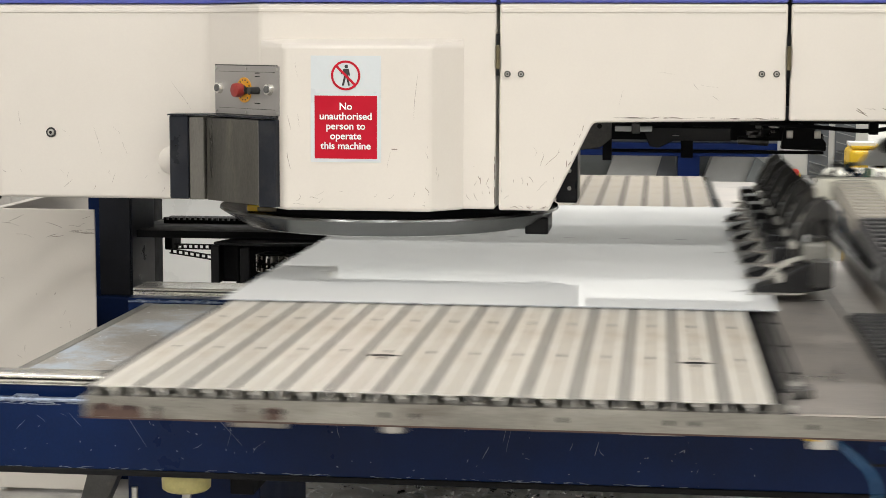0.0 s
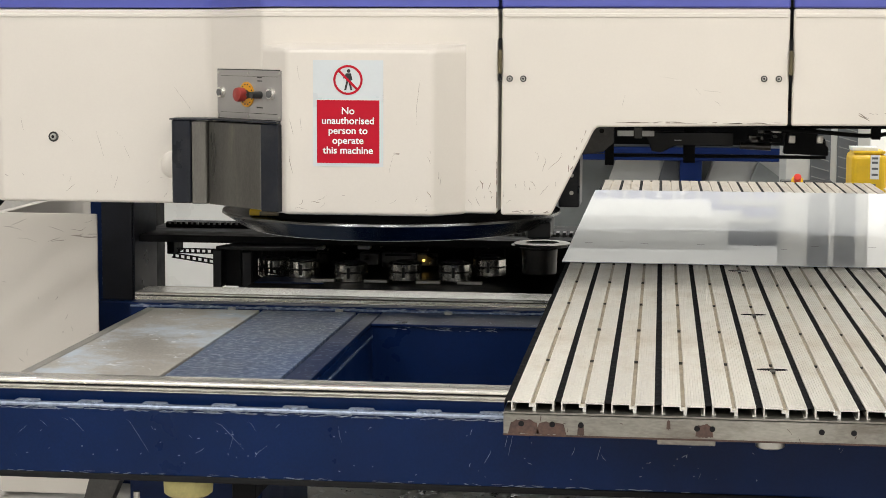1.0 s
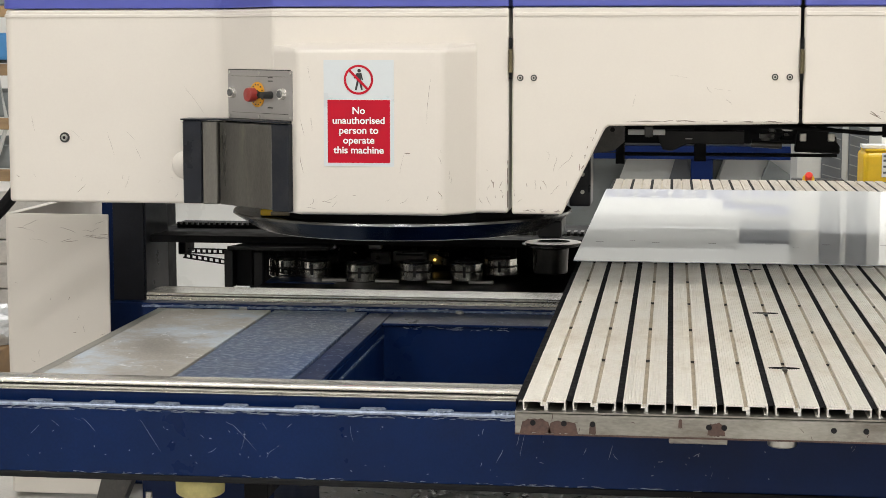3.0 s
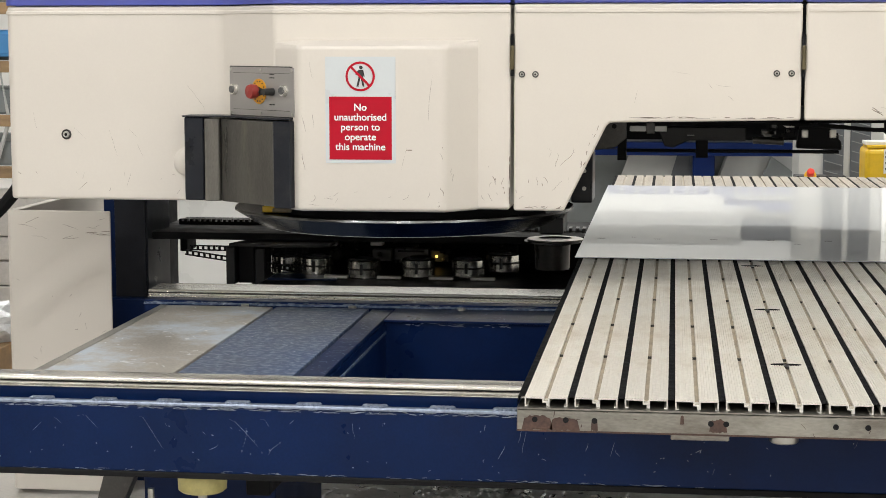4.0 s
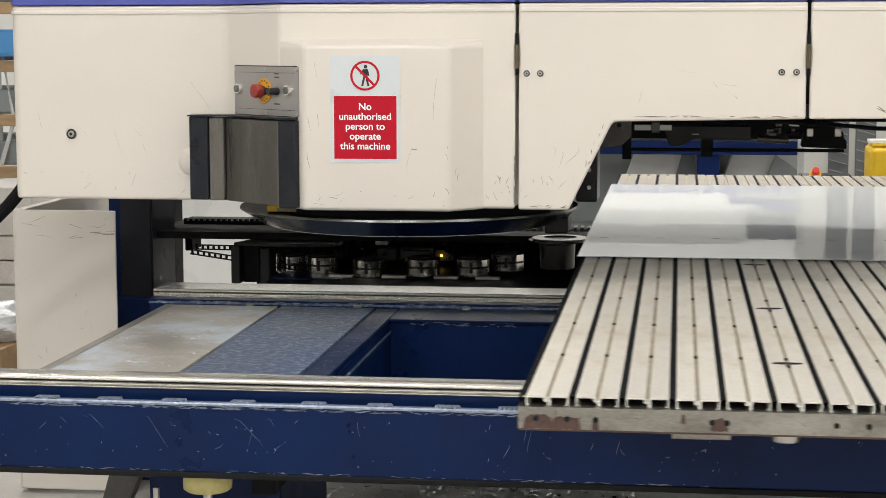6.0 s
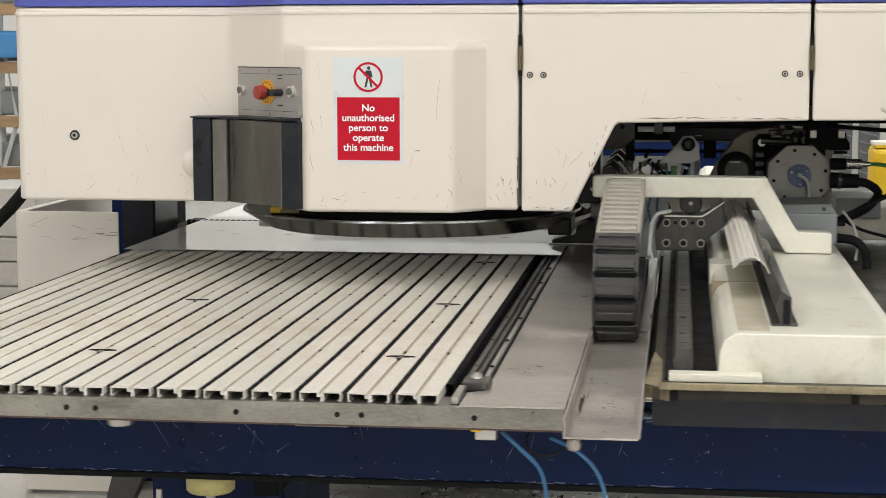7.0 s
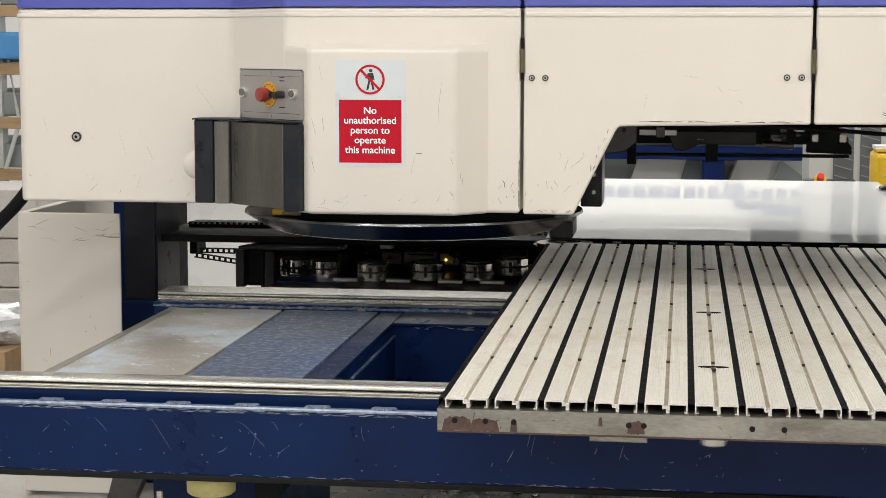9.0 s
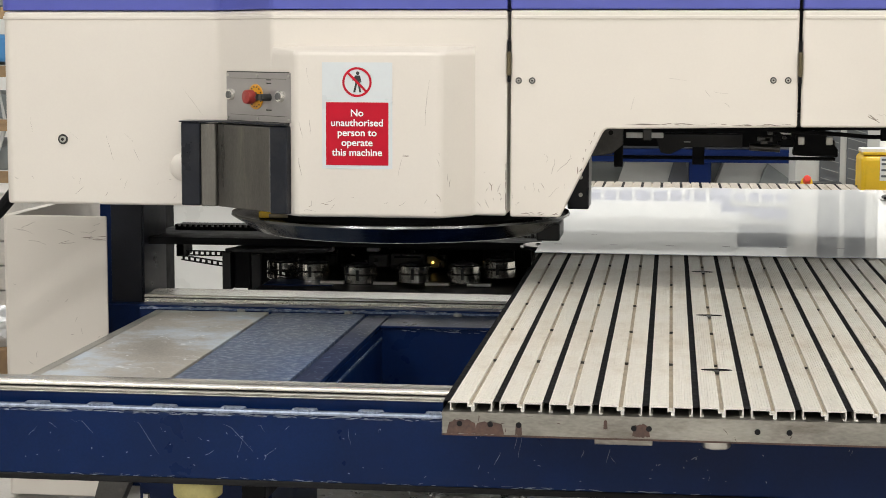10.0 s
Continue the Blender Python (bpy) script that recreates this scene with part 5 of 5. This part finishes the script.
for i in range(18):
    x, z, y = rc.uniform(1.72, 1.88), rc.uniform(1.2, 1.275), rc.uniform(6.0, 6.2)
    a = rc.uniform(-0.6, 1.2)
    part("air_fitting", cyl((x, y, z), (x + 0.035 * math.cos(a), y, z + 0.035 * math.sin(a)), rc.uniform(0.004, 0.010), None, 8), rc.choice(("blackmatt", "steel", "gunmetal", "lightgrey")), carriage)
part("green_valve", box(1.84, 1.862, 6.02, 6.05, 1.215, 1.245, 0.002), "green", carriage)
for i in range(7):
    x = rc.uniform(1.70, 1.86)
    part("thin_hose", tube([(x, 6.05, 1.03), (x + rc.uniform(-0.03, 0.03), 6.03, 1.12), (x + rc.uniform(-0.05, 0.05), 6.02, 1.2), (x + rc.uniform(-0.08, 0.08), 6.0, 1.26)], 0.004), rc.choice(("blackmatt", "blackmatt", "lightgrey", "bluetube")), carriage)
# ---- row of sheet clamps, gliding with the sheet ----
clamps = thing("clamp_rail", (0, SHEET_REF, 1.04), "row of black and grey sheet clamps on a dark rail", "sheet clamps")
part("clamp_beam", box(1.585, 1.645, 6.15, 8.6, 0.985, 1.06, 0.004), "gunmetal", clamps, "dark clamp beam")
for k in range(7):
    y = 6.20 + 0.34 * k
    cl = part("sheet_clamp", prism([(1.43, 0.962), (1.43, 0.972), (1.48, 0.988), (1.53, 1.02), (1.58, 1.045), (1.64, 1.045), (1.64, 0.975), (1.56, 0.962)], "y", y, y + 0.10, 0.003, 1), "black", clamps, "black steel sheet clamp")
    part("clamp_jaw", box(1.42, 1.57, y + 0.005, y + 0.095, 0.9565, 0.9615, 0.001), "steel", cl)
    part("clamp_body", box(1.565, 1.64, y + 0.01, y + 0.09, 1.045, 1.105, 0.012, 3), "motor", cl, "grey-brown clamp cylinder housing")
    part("clamp_cap", cyl((1.60, y + 0.05, 1.105), (1.60, y + 0.05, 1.118), 0.026, None, 20, 0.003), "gunmetal", cl)
    part("clamp_knuckle", cyl((1.50, y - 0.004, 1.005), (1.50, y + 0.104, 1.005), 0.015, None, 16), "steel", cl)
    part("clamp_lever", prism([(1.46, 0.99), (1.52, 1.035), (1.57, 1.055), (1.57, 1.066), (1.51, 1.048), (1.455, 1.0)], "y", y + 0.03, y + 0.045, 0.002, 1), "steel", cl)
    part("clamp_bracket", prism([(1.53, 1.04), (1.555, 1.13), (1.59, 1.20), (1.625, 1.225), (1.653, 1.20), (1.653, 1.04)], "y", y + 0.12, y + 0.15, 0.003, 1), "gunmetal", cl, "dark upright clamp bracket")
    part("clamp_motor", cyl((1.61, y + 0.16, 1.13), (1.61, y + 0.30, 1.13), 0.038, None, 20, 0.004), "casting", cl, "grey-brown clamp cylinder")
    part("clamp_pin", cyl((1.545, y + 0.11, 1.085), (1.545, y + 0.165, 1.085), 0.012, None, 12), "steel", cl)
    part("clamp_cover", box(1.49, 1.575, y + 0.165, y + 0.29, 1.02, 1.075, 0.006), "black", cl)
    part("clamp_plate", box(1.46, 1.60, y + 0.115, y + 0.16, 1.02, 1.028, 0.002), "steelplate", cl)
    part("clamp_hose", tube([(1.60, y + 0.05, 1.118), (1.61, y + 0.07, 1.15), (1.63, y + 0.1, 1.155), (1.65, y + 0.12, 1.11)], 0.005), "blackmatt", cl)
    part("clamp_fitting", cyl((1.575, y + 0.02, 1.105), (1.575, y + 0.02, 1.125), 0.006, None, 8), "lightgrey", cl)

# ---- energy chain in its trough ----
chain = thing("energy_chain", (1.716, 4.45, 0.905), "dusty grey plastic cable chain looping out of its trough", "cable chain")
CW0, CW1 = 1.664, 1.778
CYC, CZC, CRR, CFIX = 4.545, 1.036, 0.108, 5.245      # loop centre at rest, its height and radius, fixed end
PITCH = 0.056
half_w = (CW1 - CW0) / 2


def chain_at(s, cyc):
    """Place and slope of a link s metres along the chain from its fixed end, with the loop's centre at cyc."""
    run = CFIX - cyc
    if s < run:
        u = (run - s) / run
        slope = 0.095 * 0.8 * max(u, 0.05) ** -0.2 / run
        return cyc + u * run, CZC + CRR + 0.095 * u ** 0.8, math.atan(slope)
    s -= run
    if s < math.pi * CRR:
        a = s / CRR
        return cyc - CRR * math.sin(a), CZC + CRR * math.cos(a), a
    return cyc + s - math.pi * CRR, CZC - CRR, math.pi


def link_mesh():
    w, length = half_w, PITCH + 0.002
    side = box(-w, -w + 0.008, -length / 2, length / 2, -0.021, 0.021, 0.003)
    box(w - 0.008, w, -length / 2, length / 2, -0.021, 0.021, 0.003, bm=side)
    for sgn in (-1, 1):
        box(-w + 0.004, w - 0.004, -length / 2 + 0.006, length / 2 - 0.006, sgn * 0.017 - 0.003, sgn * 0.017 + 0.003, 0.002, bm=side)
        box(-w + 0.010, w - 0.010, -0.020, 0.004, min(sgn * 0.018, sgn * 0.028), max(sgn * 0.018, sgn * 0.028), 0.002, 1, bm=side)
    box(-w + 0.010, w - 0.010, -length / 2 + 0.004, length / 2 - 0.004, -0.011, 0.011, bm=side)
    return side


clean, dusty = simple_mesh(link_mesh(), "chain_link", "plastic"), simple_mesh(link_mesh(), "dusty_link", "plastic_dusty")
LINKS = []
for j in range(43):
    s = 0.02 + PITCH * j
    LINKS.append((piece(dusty if s < 0.69 else clean, chain, 1.716, 4.45, 0.905, "chain_link"), s))

# ---- under the press arm, seen through the notch ----
rig = thing("valve_rail", (0.1, 6.0, 1.37), "black rail with sensors, fittings and cables under the press arm", "machine fittings")
part("rail_bar", box(-0.20, 0.75, 6.0, 6.05, 1.392, 1.412, 0.003), "blackmatt", rig)
part("rail_bar", box(-0.18, 0.55, 6.1, 6.14, 1.285, 1.295, 0.002), "blackmatt", rig)
part("rail_plate", prism([(-0.26, 1.30), (-0.26, 1.34), (-0.215, 1.405), (-0.155, 1.405), (-0.155, 1.34), (-0.19, 1.31)], "y", 5.95, 5.97, 0.002, 1), "darksteel", rig, "dark mounting plate with a hole")
part("plate_hole", cyl((-0.195, 5.95, 1.38), (-0.195, 5.948, 1.38), 0.008, None, 14), "blackmatt", rig)
part("hanger", box(-0.185, -0.155, 5.98, 6.0, 1.265, 1.40, 0.002), "blackmatt", rig)
part("hanger", box(0.075, 0.115, 6.06, 6.1, 1.27, 1.40, 0.002), "blackmatt", rig)
for x0, x1 in ((-0.145, -0.09), (-0.065, -0.022)):
    part("white_tag", box(x0, x1, 5.975, 5.99, 1.362, 1.380, 0.002), "white", rig, "small white tag")
part("tag_holder", box(-0.09, -0.062, 5.97, 5.99, 1.355, 1.39, 0.002), "gunmetal", rig)
part("valve_body", prism([(-0.05, 1.36), (-0.03, 1.31), (0.0, 1.305), (0.05, 1.33), (0.24, 1.33), (0.24, 1.375), (-0.05, 1.375)], "y", 6.03, 6.09, 0.003, 1), "black", rig)
part("slit", box(0.045, 0.068, 6.026, 6.031, 1.346, 1.349), "lightgrey", rig)
rb = random.Random(5)
for i in range(16):
    x = rb.uniform(0.28, 0.52)
    z = rb.uniform(1.32, 1.39)
    part("fitting", box(x, x + rb.uniform(0.012, 0.05), 5.98, 6.02, z, z + rb.uniform(0.008, 0.02), 0.002), rb.choice(("blackmatt", "gunmetal", "steel", "blackmatt", "darksteel")), rig)
part("sensor_bar", cyl((0.26, 5.99, 1.335), (0.36, 5.99, 1.330), 0.012, None, 14), "gunmetal", rig)
part("sensor_body", prism([(0.40, 1.31), (0.41, 1.385), (0.50, 1.385), (0.545, 1.33), (0.545, 1.305)], "y", 5.96, 6.02, 0.003, 1), "blackmatt", rig)
for x in (0.415, 0.505):
    part("sensor_face", box(x, x + 0.022, 5.953, 5.961, 1.345, 1.372, 0.003), "steel", rig)
part("hose", tube([(0.30, 5.97, 1.395), (0.42, 5.96, 1.388), (0.55, 5.96, 1.380), (0.66, 5.96, 1.372), (0.75, 5.97, 1.38)], 0.007), "blackmatt", rig)
part("hose_clip", box(0.68, 0.71, 5.95, 5.98, 1.36, 1.40, 0.003), "blackmatt", rig)

# ---- beyond the machine ----
frame_ = thing("blue_frame", (0.261, 12.9, 0), "dark blue painted steel frame behind the table", "steel frame")
part("cross_beam", box(-1.238, 1.016, 12.80, 12.92, 0.852, 0.946, 0.004), "bluebeam", frame_)
part("beam_groove", box(-1.238, 1.016, 12.796, 12.80, 0.894, 0.901), "black", frame_)
for x0, x1 in ((0.137, 0.293), (-1.238, -1.108)):
    part("post", box(x0, x1, 12.84, 12.94, 0.0, 0.852, 0.004), "bluebeam", frame_)
bins = thing("sheet_hopper", (0.249, 13.197, 0), "plain grey sheet-metal hopper with sloped sides", "hopper")
part("hopper_back", box(-1.494, 1.183, 13.384, 13.446, 0.0, 0.963, 0.004), "greybox", bins)
part("hopper_side", prism([(-0.436, 0.527), (-0.299, 0.901), (0.025, 0.901), (0.149, 0.527)], "y", 13.073, 13.371, 0.004, 1), "lightgrey", bins)
part("hopper_side", prism([(0.274, 0.527), (0.411, 0.901), (0.896, 0.901), (0.996, 0.527)], "y", 13.073, 13.371, 0.004, 1), "lightgrey", bins)
part("hopper_panel", prism([(-0.062, 0.527), (0.037, 0.876), (0.112, 0.876), (0.162, 0.527)], "y", 13.023, 13.07), "louvre", bins)
part("hopper_panel", prism([(0.573, 0.527), (0.697, 0.839), (0.872, 0.714), (0.872, 0.527)], "y", 13.023, 13.07), "greybox", bins)
for x in (-0.373, 0.249, 0.971):
    part("hopper_leg", box(x, x + 0.06, 13.197, 13.272, 0.0, 0.527), "greybox", bins)
ped = thing("stop_pedestal", (0.80, 10.4, 0), "black console with a red and yellow emergency stop", "control console")
part("console_post", box(0.80, 0.88, 10.42, 10.5, 0.0, 0.80, 0.004), "blackmatt", ped)
part("console_box", box(0.69, 0.98, 10.38, 10.52, 0.78, 0.895, 0.006), "blackvinyl", ped)
st = part("stop_ring", cyl((0.775, 10.37, 0.885), (0.775, 10.34, 0.90), 0.034, None, 28), "yellow", ped, "yellow ring")
part("stop_knob", cyl((0.775, 10.34, 0.905), (0.775, 10.30, 0.928), 0.022, 0.021, 24, 0.006), "brightred", st, "bright red stop knob")
for i, m_ in enumerate(("lightgrey", "white", "lightgrey", "lightgrey", "redbtn")):
    part("key", box(0.875 + 0.032 * (i % 2), 0.90 + 0.032 * (i % 2), 10.372, 10.381, 0.870 - 0.025 * (i // 2), 0.886 - 0.025 * (i // 2)), m_, ped)
cab = thing("louvred_cabinet", (0.95, 11.4, 0), "grey cabinet with two dark louvred panels", "cabinet")
part("body", box(0.78, 1.30, 11.4, 12.0, 0.0, 2.2, 0.006), "lightgrey", cab)
for x0 in (0.93, 1.095):
    part("louvre_panel", box(x0, x0 + 0.125, 11.385, 11.4, 0.4, 2.1, 0.003), "louvre", cab)
    for i in range(26):
        z = 0.45 + i * 0.062
        part("slat", prism([(x0 + 0.008, z + 0.03), (x0 + 0.117, z), (x0 + 0.117, z + 0.006), (x0 + 0.008, z + 0.036)], "y", 11.378, 11.386), "greybox", cab)
yb = thing("yellow_cabinet", (1.2, 10.6, 0), "bright yellow metal cabinet with stickers", "cabinet")
part("body", box(1.10, 1.30, 10.55, 10.9, 0.0, 1.045, 0.03, 3), "yellow", yb)
part("top_tray", box(1.11, 1.29, 10.56, 10.8, 1.047, 1.062, 0.003), "yellow", yb)
part("papers", box(1.10, 1.25, 10.58, 10.75, 1.063, 1.083, 0.002), "white", yb)
part("sticker", box(1.205, 1.255, 10.546, 10.551, 0.90, 1.04), "white", yb)
for z in (0.92, 0.955, 0.99, 1.015):
    part("print_bar", box(1.213, 1.247, 10.544, 10.546, z, z + 0.012), "louvre", yb)

# another press further back, whose panels mirror in the sheet
far = thing("far_machine", (0, 12.6, 0), "white machine housing with a row of pale letters", "machine")
part("housing", box(-2.6, 0.95, 12.5, 14.2, 1.13, 2.6, 0.02), "white", far)
part("plinth", box(-2.3, 0.9, 13.6, 14.0, 0.0, 1.13, 0.01), "greybox", far)
part("ledge_band", box(-2.6, 0.47, 12.47, 12.5, 1.50, 1.66), "lightgrey", far)
part("window", box(0.48, 0.94, 12.46, 12.499, 1.47, 1.62, 0.004), "louvre", far)
part("badge_panel", prism([(0.28, 1.25), (0.30, 1.21), (0.42, 1.21), (0.42, 1.34), (0.92, 1.36), (0.92, 1.42), (0.60, 1.42), (0.56, 1.38), (0.36, 1.38), (0.36, 1.32), (0.28, 1.30)], "y", 12.48, 12.499), "lavender", far)
widths = [0.075, 0.08, 0.08, 0.10, 0.085, 0.075, 0.03, 0.08]
x = -0.55
for w in widths:
    part("letter_bar", box(x, x + w, 12.49, 12.5, 1.235, 1.31), "lavender", far)
    x += w + 0.028
x = 0.45
for w in (0.07, 0.07, 0.07, 0.07, 0.07):
    part("letter_bar", box(x, x + w, 12.49, 12.5, 1.25, 1.30), "lavender", far)
    x += w + 0.025
wall_cab = thing("white_cabinet", (-2.4, 10.8, 0), "white sheet-metal cabinet behind the press", "cabinet")
part("body", box(-3.5, -1.7, 10.7, 11.4, 0.0, 1.25, 0.01), "white", wall_cab)
part("lid_seam", box(-3.5, -1.7, 10.694, 10.7, 0.70, 0.706), "gunmetal", wall_cab)

# pallet rack at the far side of the press
rack = thing("pallet_rack", (-3.6, 9.2, 0), "warehouse rack with timber pallets and blue plastic", "storage rack")
part("upright", box(-3.62, -3.54, 9.0, 9.08, 0.0, 2.6, 0.004), "lightgrey", rack)
part("upright", box(-4.9, -4.82, 9.0, 9.08, 0.0, 2.6, 0.004), "lightgrey", rack)
part("brace", tube([(-3.50, 8.98, 1.62), (-3.44, 8.98, 1.25), (-3.54, 8.98, 0.95)], 0.012, steps=1), "lightgrey", rack)
for z in (0.95, 1.22, 1.50, 1.80):
    part("shelf_beam", box(-4.9, -3.30, 8.95, 9.0, z, z + 0.06, 0.004), "wood", rack)
    part("shelf_load", box(-4.8, -3.32, 9.02, 9.9, z + 0.062, z + 0.19, 0.01), "greybox", rack)
part("blue_crate", box(-4.6, -3.32, 8.9, 9.6, 1.58, 1.72, 0.02), "crate", rack, "blue plastic crate")
blocks = thing("grey_blocks", (-3.2, 8.0, 0), "stack of grey timber blocks", "block stack")
for i in range(5):
    part("block", box(-3.9, -2.95 + 0.06 * (i % 2), 7.9, 8.4, 0.42 + i * 0.115, 0.53 + i * 0.115, 0.008), "floor", blocks)
part("bottom_block", box(-3.9, -2.9, 7.9, 8.4, 0.0, 0.415, 0.01), "wood", blocks)
wr = bmesh.new()
bmesh.ops.create_icosphere(wr, subdivisions=4, radius=1)
for v in wr.verts:
    n = noise.noise(v.co * 3.0) * 0.25
    v.co = Vector((-2.95 + v.co.x * 0.22 * (1 + n), 7.2 + v.co.y * 0.2 * (1 + n), 0.47 + v.co.z * 0.10 * (1 + n)))
wrap = tagged(part("plastic_wrap", wr, "wrap"), "crumpled clear plastic wrap on a box", "packaging")
bx = thing("cardboard_box", (-3.0, 7.2, 0), "plain brown cardboard box on the floor", "box")
part("carton", box(-3.4, -2.75, 6.95, 7.6, 0.0, 0.40, 0.005), "wood", bx)
hose = tagged(part("black_hose", tube([(-2.02, 5.75, 1.42), (-2.075, 5.75, 1.32), (-2.12, 5.75, 1.24), (-2.22, 5.8, 1.14), (-2.5, 5.9, 0.8), (-2.6, 6.0, 0.022)], 0.022, 12), "blackmatt"), "thick black hose beside the press", "hose")

# metal chips on the floor
rs = random.Random(21)
vs, fs_ = [], []
for i in range(1600):
    dense = rs.random() < 0.55
    x, y = (rs.gauss(-0.62, 0.22), rs.gauss(6.55, 0.25)) if dense else (rs.uniform(-1.3, 0.6), rs.uniform(5.9, 7.5))
    a, l, w = rs.uniform(0, 6.28), rs.uniform(0.006, 0.022), rs.uniform(0.002, 0.006)
    c, s = math.cos(a), math.sin(a)
    z = 0.002 + rs.random() * 0.006
    k = len(vs)
    for u, v_ in ((-l, -w), (l, -w), (l, w), (-l, w)):
        vs.append((x + u * c - v_ * s, y + u * s + v_ * c, z + rs.uniform(0, 0.008)))
    fs_.append((k, k + 1, k + 2, k + 3))
me = bpy.data.meshes.new("metal_chips")
me.from_pydata(vs, [], fs_)
me.materials.append(M["swarf"])
tagged(new("metal_chips", me), "bright metal chips scattered on the concrete", "metal chips", kind="stuff")

# ---- motion ----
def motions():
    # left edge of the table, along the rails
    tx = [(0, -1.160), (0.1, -0.985), (0.2, -0.812), (0.3, -0.633), (0.4, -0.455), (0.5, -0.318), (0.6, -0.298), (0.8, -0.297), (2.7, -0.297), (3.8, -0.297), (5.7, -0.297),
          (5.98, -0.297), (6.1, -0.395), (6.25, -0.64), (6.4, -0.90), (6.6, -1.245), (6.7, -1.415), (6.8, -1.582), (6.9, -1.735), (6.97, -1.856), (7.0, -1.875), (7.1, -1.891), (7.2, -1.895), (7.8, -1.895), (7.9, -1.875), (7.97, -1.816), (8.0, -1.809), (8.04, -1.804),
          (8.1, -1.785), (8.2, -1.656), (8.3, -1.465), (8.4, -1.275), (8.5, -1.105), (8.6, -0.930), (8.7, -0.765), (8.8, -0.595), (8.9, -0.482), (9.0, -0.476), (9.3, -0.475), (9.4, -0.459), (9.6, -0.456), (9.8, -0.446), (9.9, -0.441), (10, -0.440)]
    # near edge of the sheet, along the cross rail
    sy = [(0, 4.735), (0.1, 4.93), (0.2, 5.13), (0.3, 5.37), (0.4, 5.62), (0.5, 5.775), (0.6, 5.825), (0.8, 5.838), (2.7, 5.838), (3.8, 5.838), (5.7, 5.838), (5.98, 5.838), (6.1, 5.845), (6.25, 5.85), (6.4, 5.858),
          (6.6, 5.868), (6.7, 5.872), (6.8, 5.876), (6.9, 5.89), (6.97, 5.903), (7.0, 5.906), (7.1, 5.907), (7.2, 5.907), (7.8, 5.907), (7.9, 5.907), (7.97, 5.907), (8.0, 5.909), (8.04, 5.918), (8.1, 5.98), (8.2, 6.119), (8.3, 6.28), (8.4, 6.429),
          (8.5, 6.54), (8.6, 6.585), (8.7, 6.575), (8.8, 6.55), (8.9, 6.53), (9.0, 6.53), (9.3, 6.53), (9.4, 6.53), (9.6, 6.52), (9.8, 6.30), (9.9, 6.18), (10, 6.143)]
    walk(table, [(t, pose(x, 3.523, 0.88)) for t, x in tx])
    rows = [(t, x, y) for (t, x), (_, y) in zip(tx, sy)]
    walk(sheet, [(t, pose(x, y, 0.952)) for t, x, y in rows])
    walk(carriage, [(t, pose(x, SHEET_REF, 1.04)) for t, x, y in rows])
    walk(clamps, [(t, pose(x, y, 1.04)) for t, x, y in rows])
    # the chain is fixed to the arm; its other end follows the clamps, so the loop runs at half their speed
    walk(chain, [(t, pose(x + 1.716, 4.45, 0.905)) for t, x, y in rows])
    times = [i * 0.05 for i in range(14)] + [5.9] + [6.8, 7.2, 7.9] + [8.0 + i * 0.05 for i in range(20)] + [9.4, 9.6, 9.7, 9.8, 9.9, 10.0]
    ts, ys = [t for t, _ in sy], [y for _, y in sy]
    for link, s in LINKS:
        keys = []
        for t in times:
            y, z, a = chain_at(s, CYC + 0.5 * (float(np.interp(t, ts, ys)) - SHEET_REF))
            keys.append((t, pose(0, y - 4.45, z - 0.905, math.degrees(a))))
        walk(link, keys)


motions()
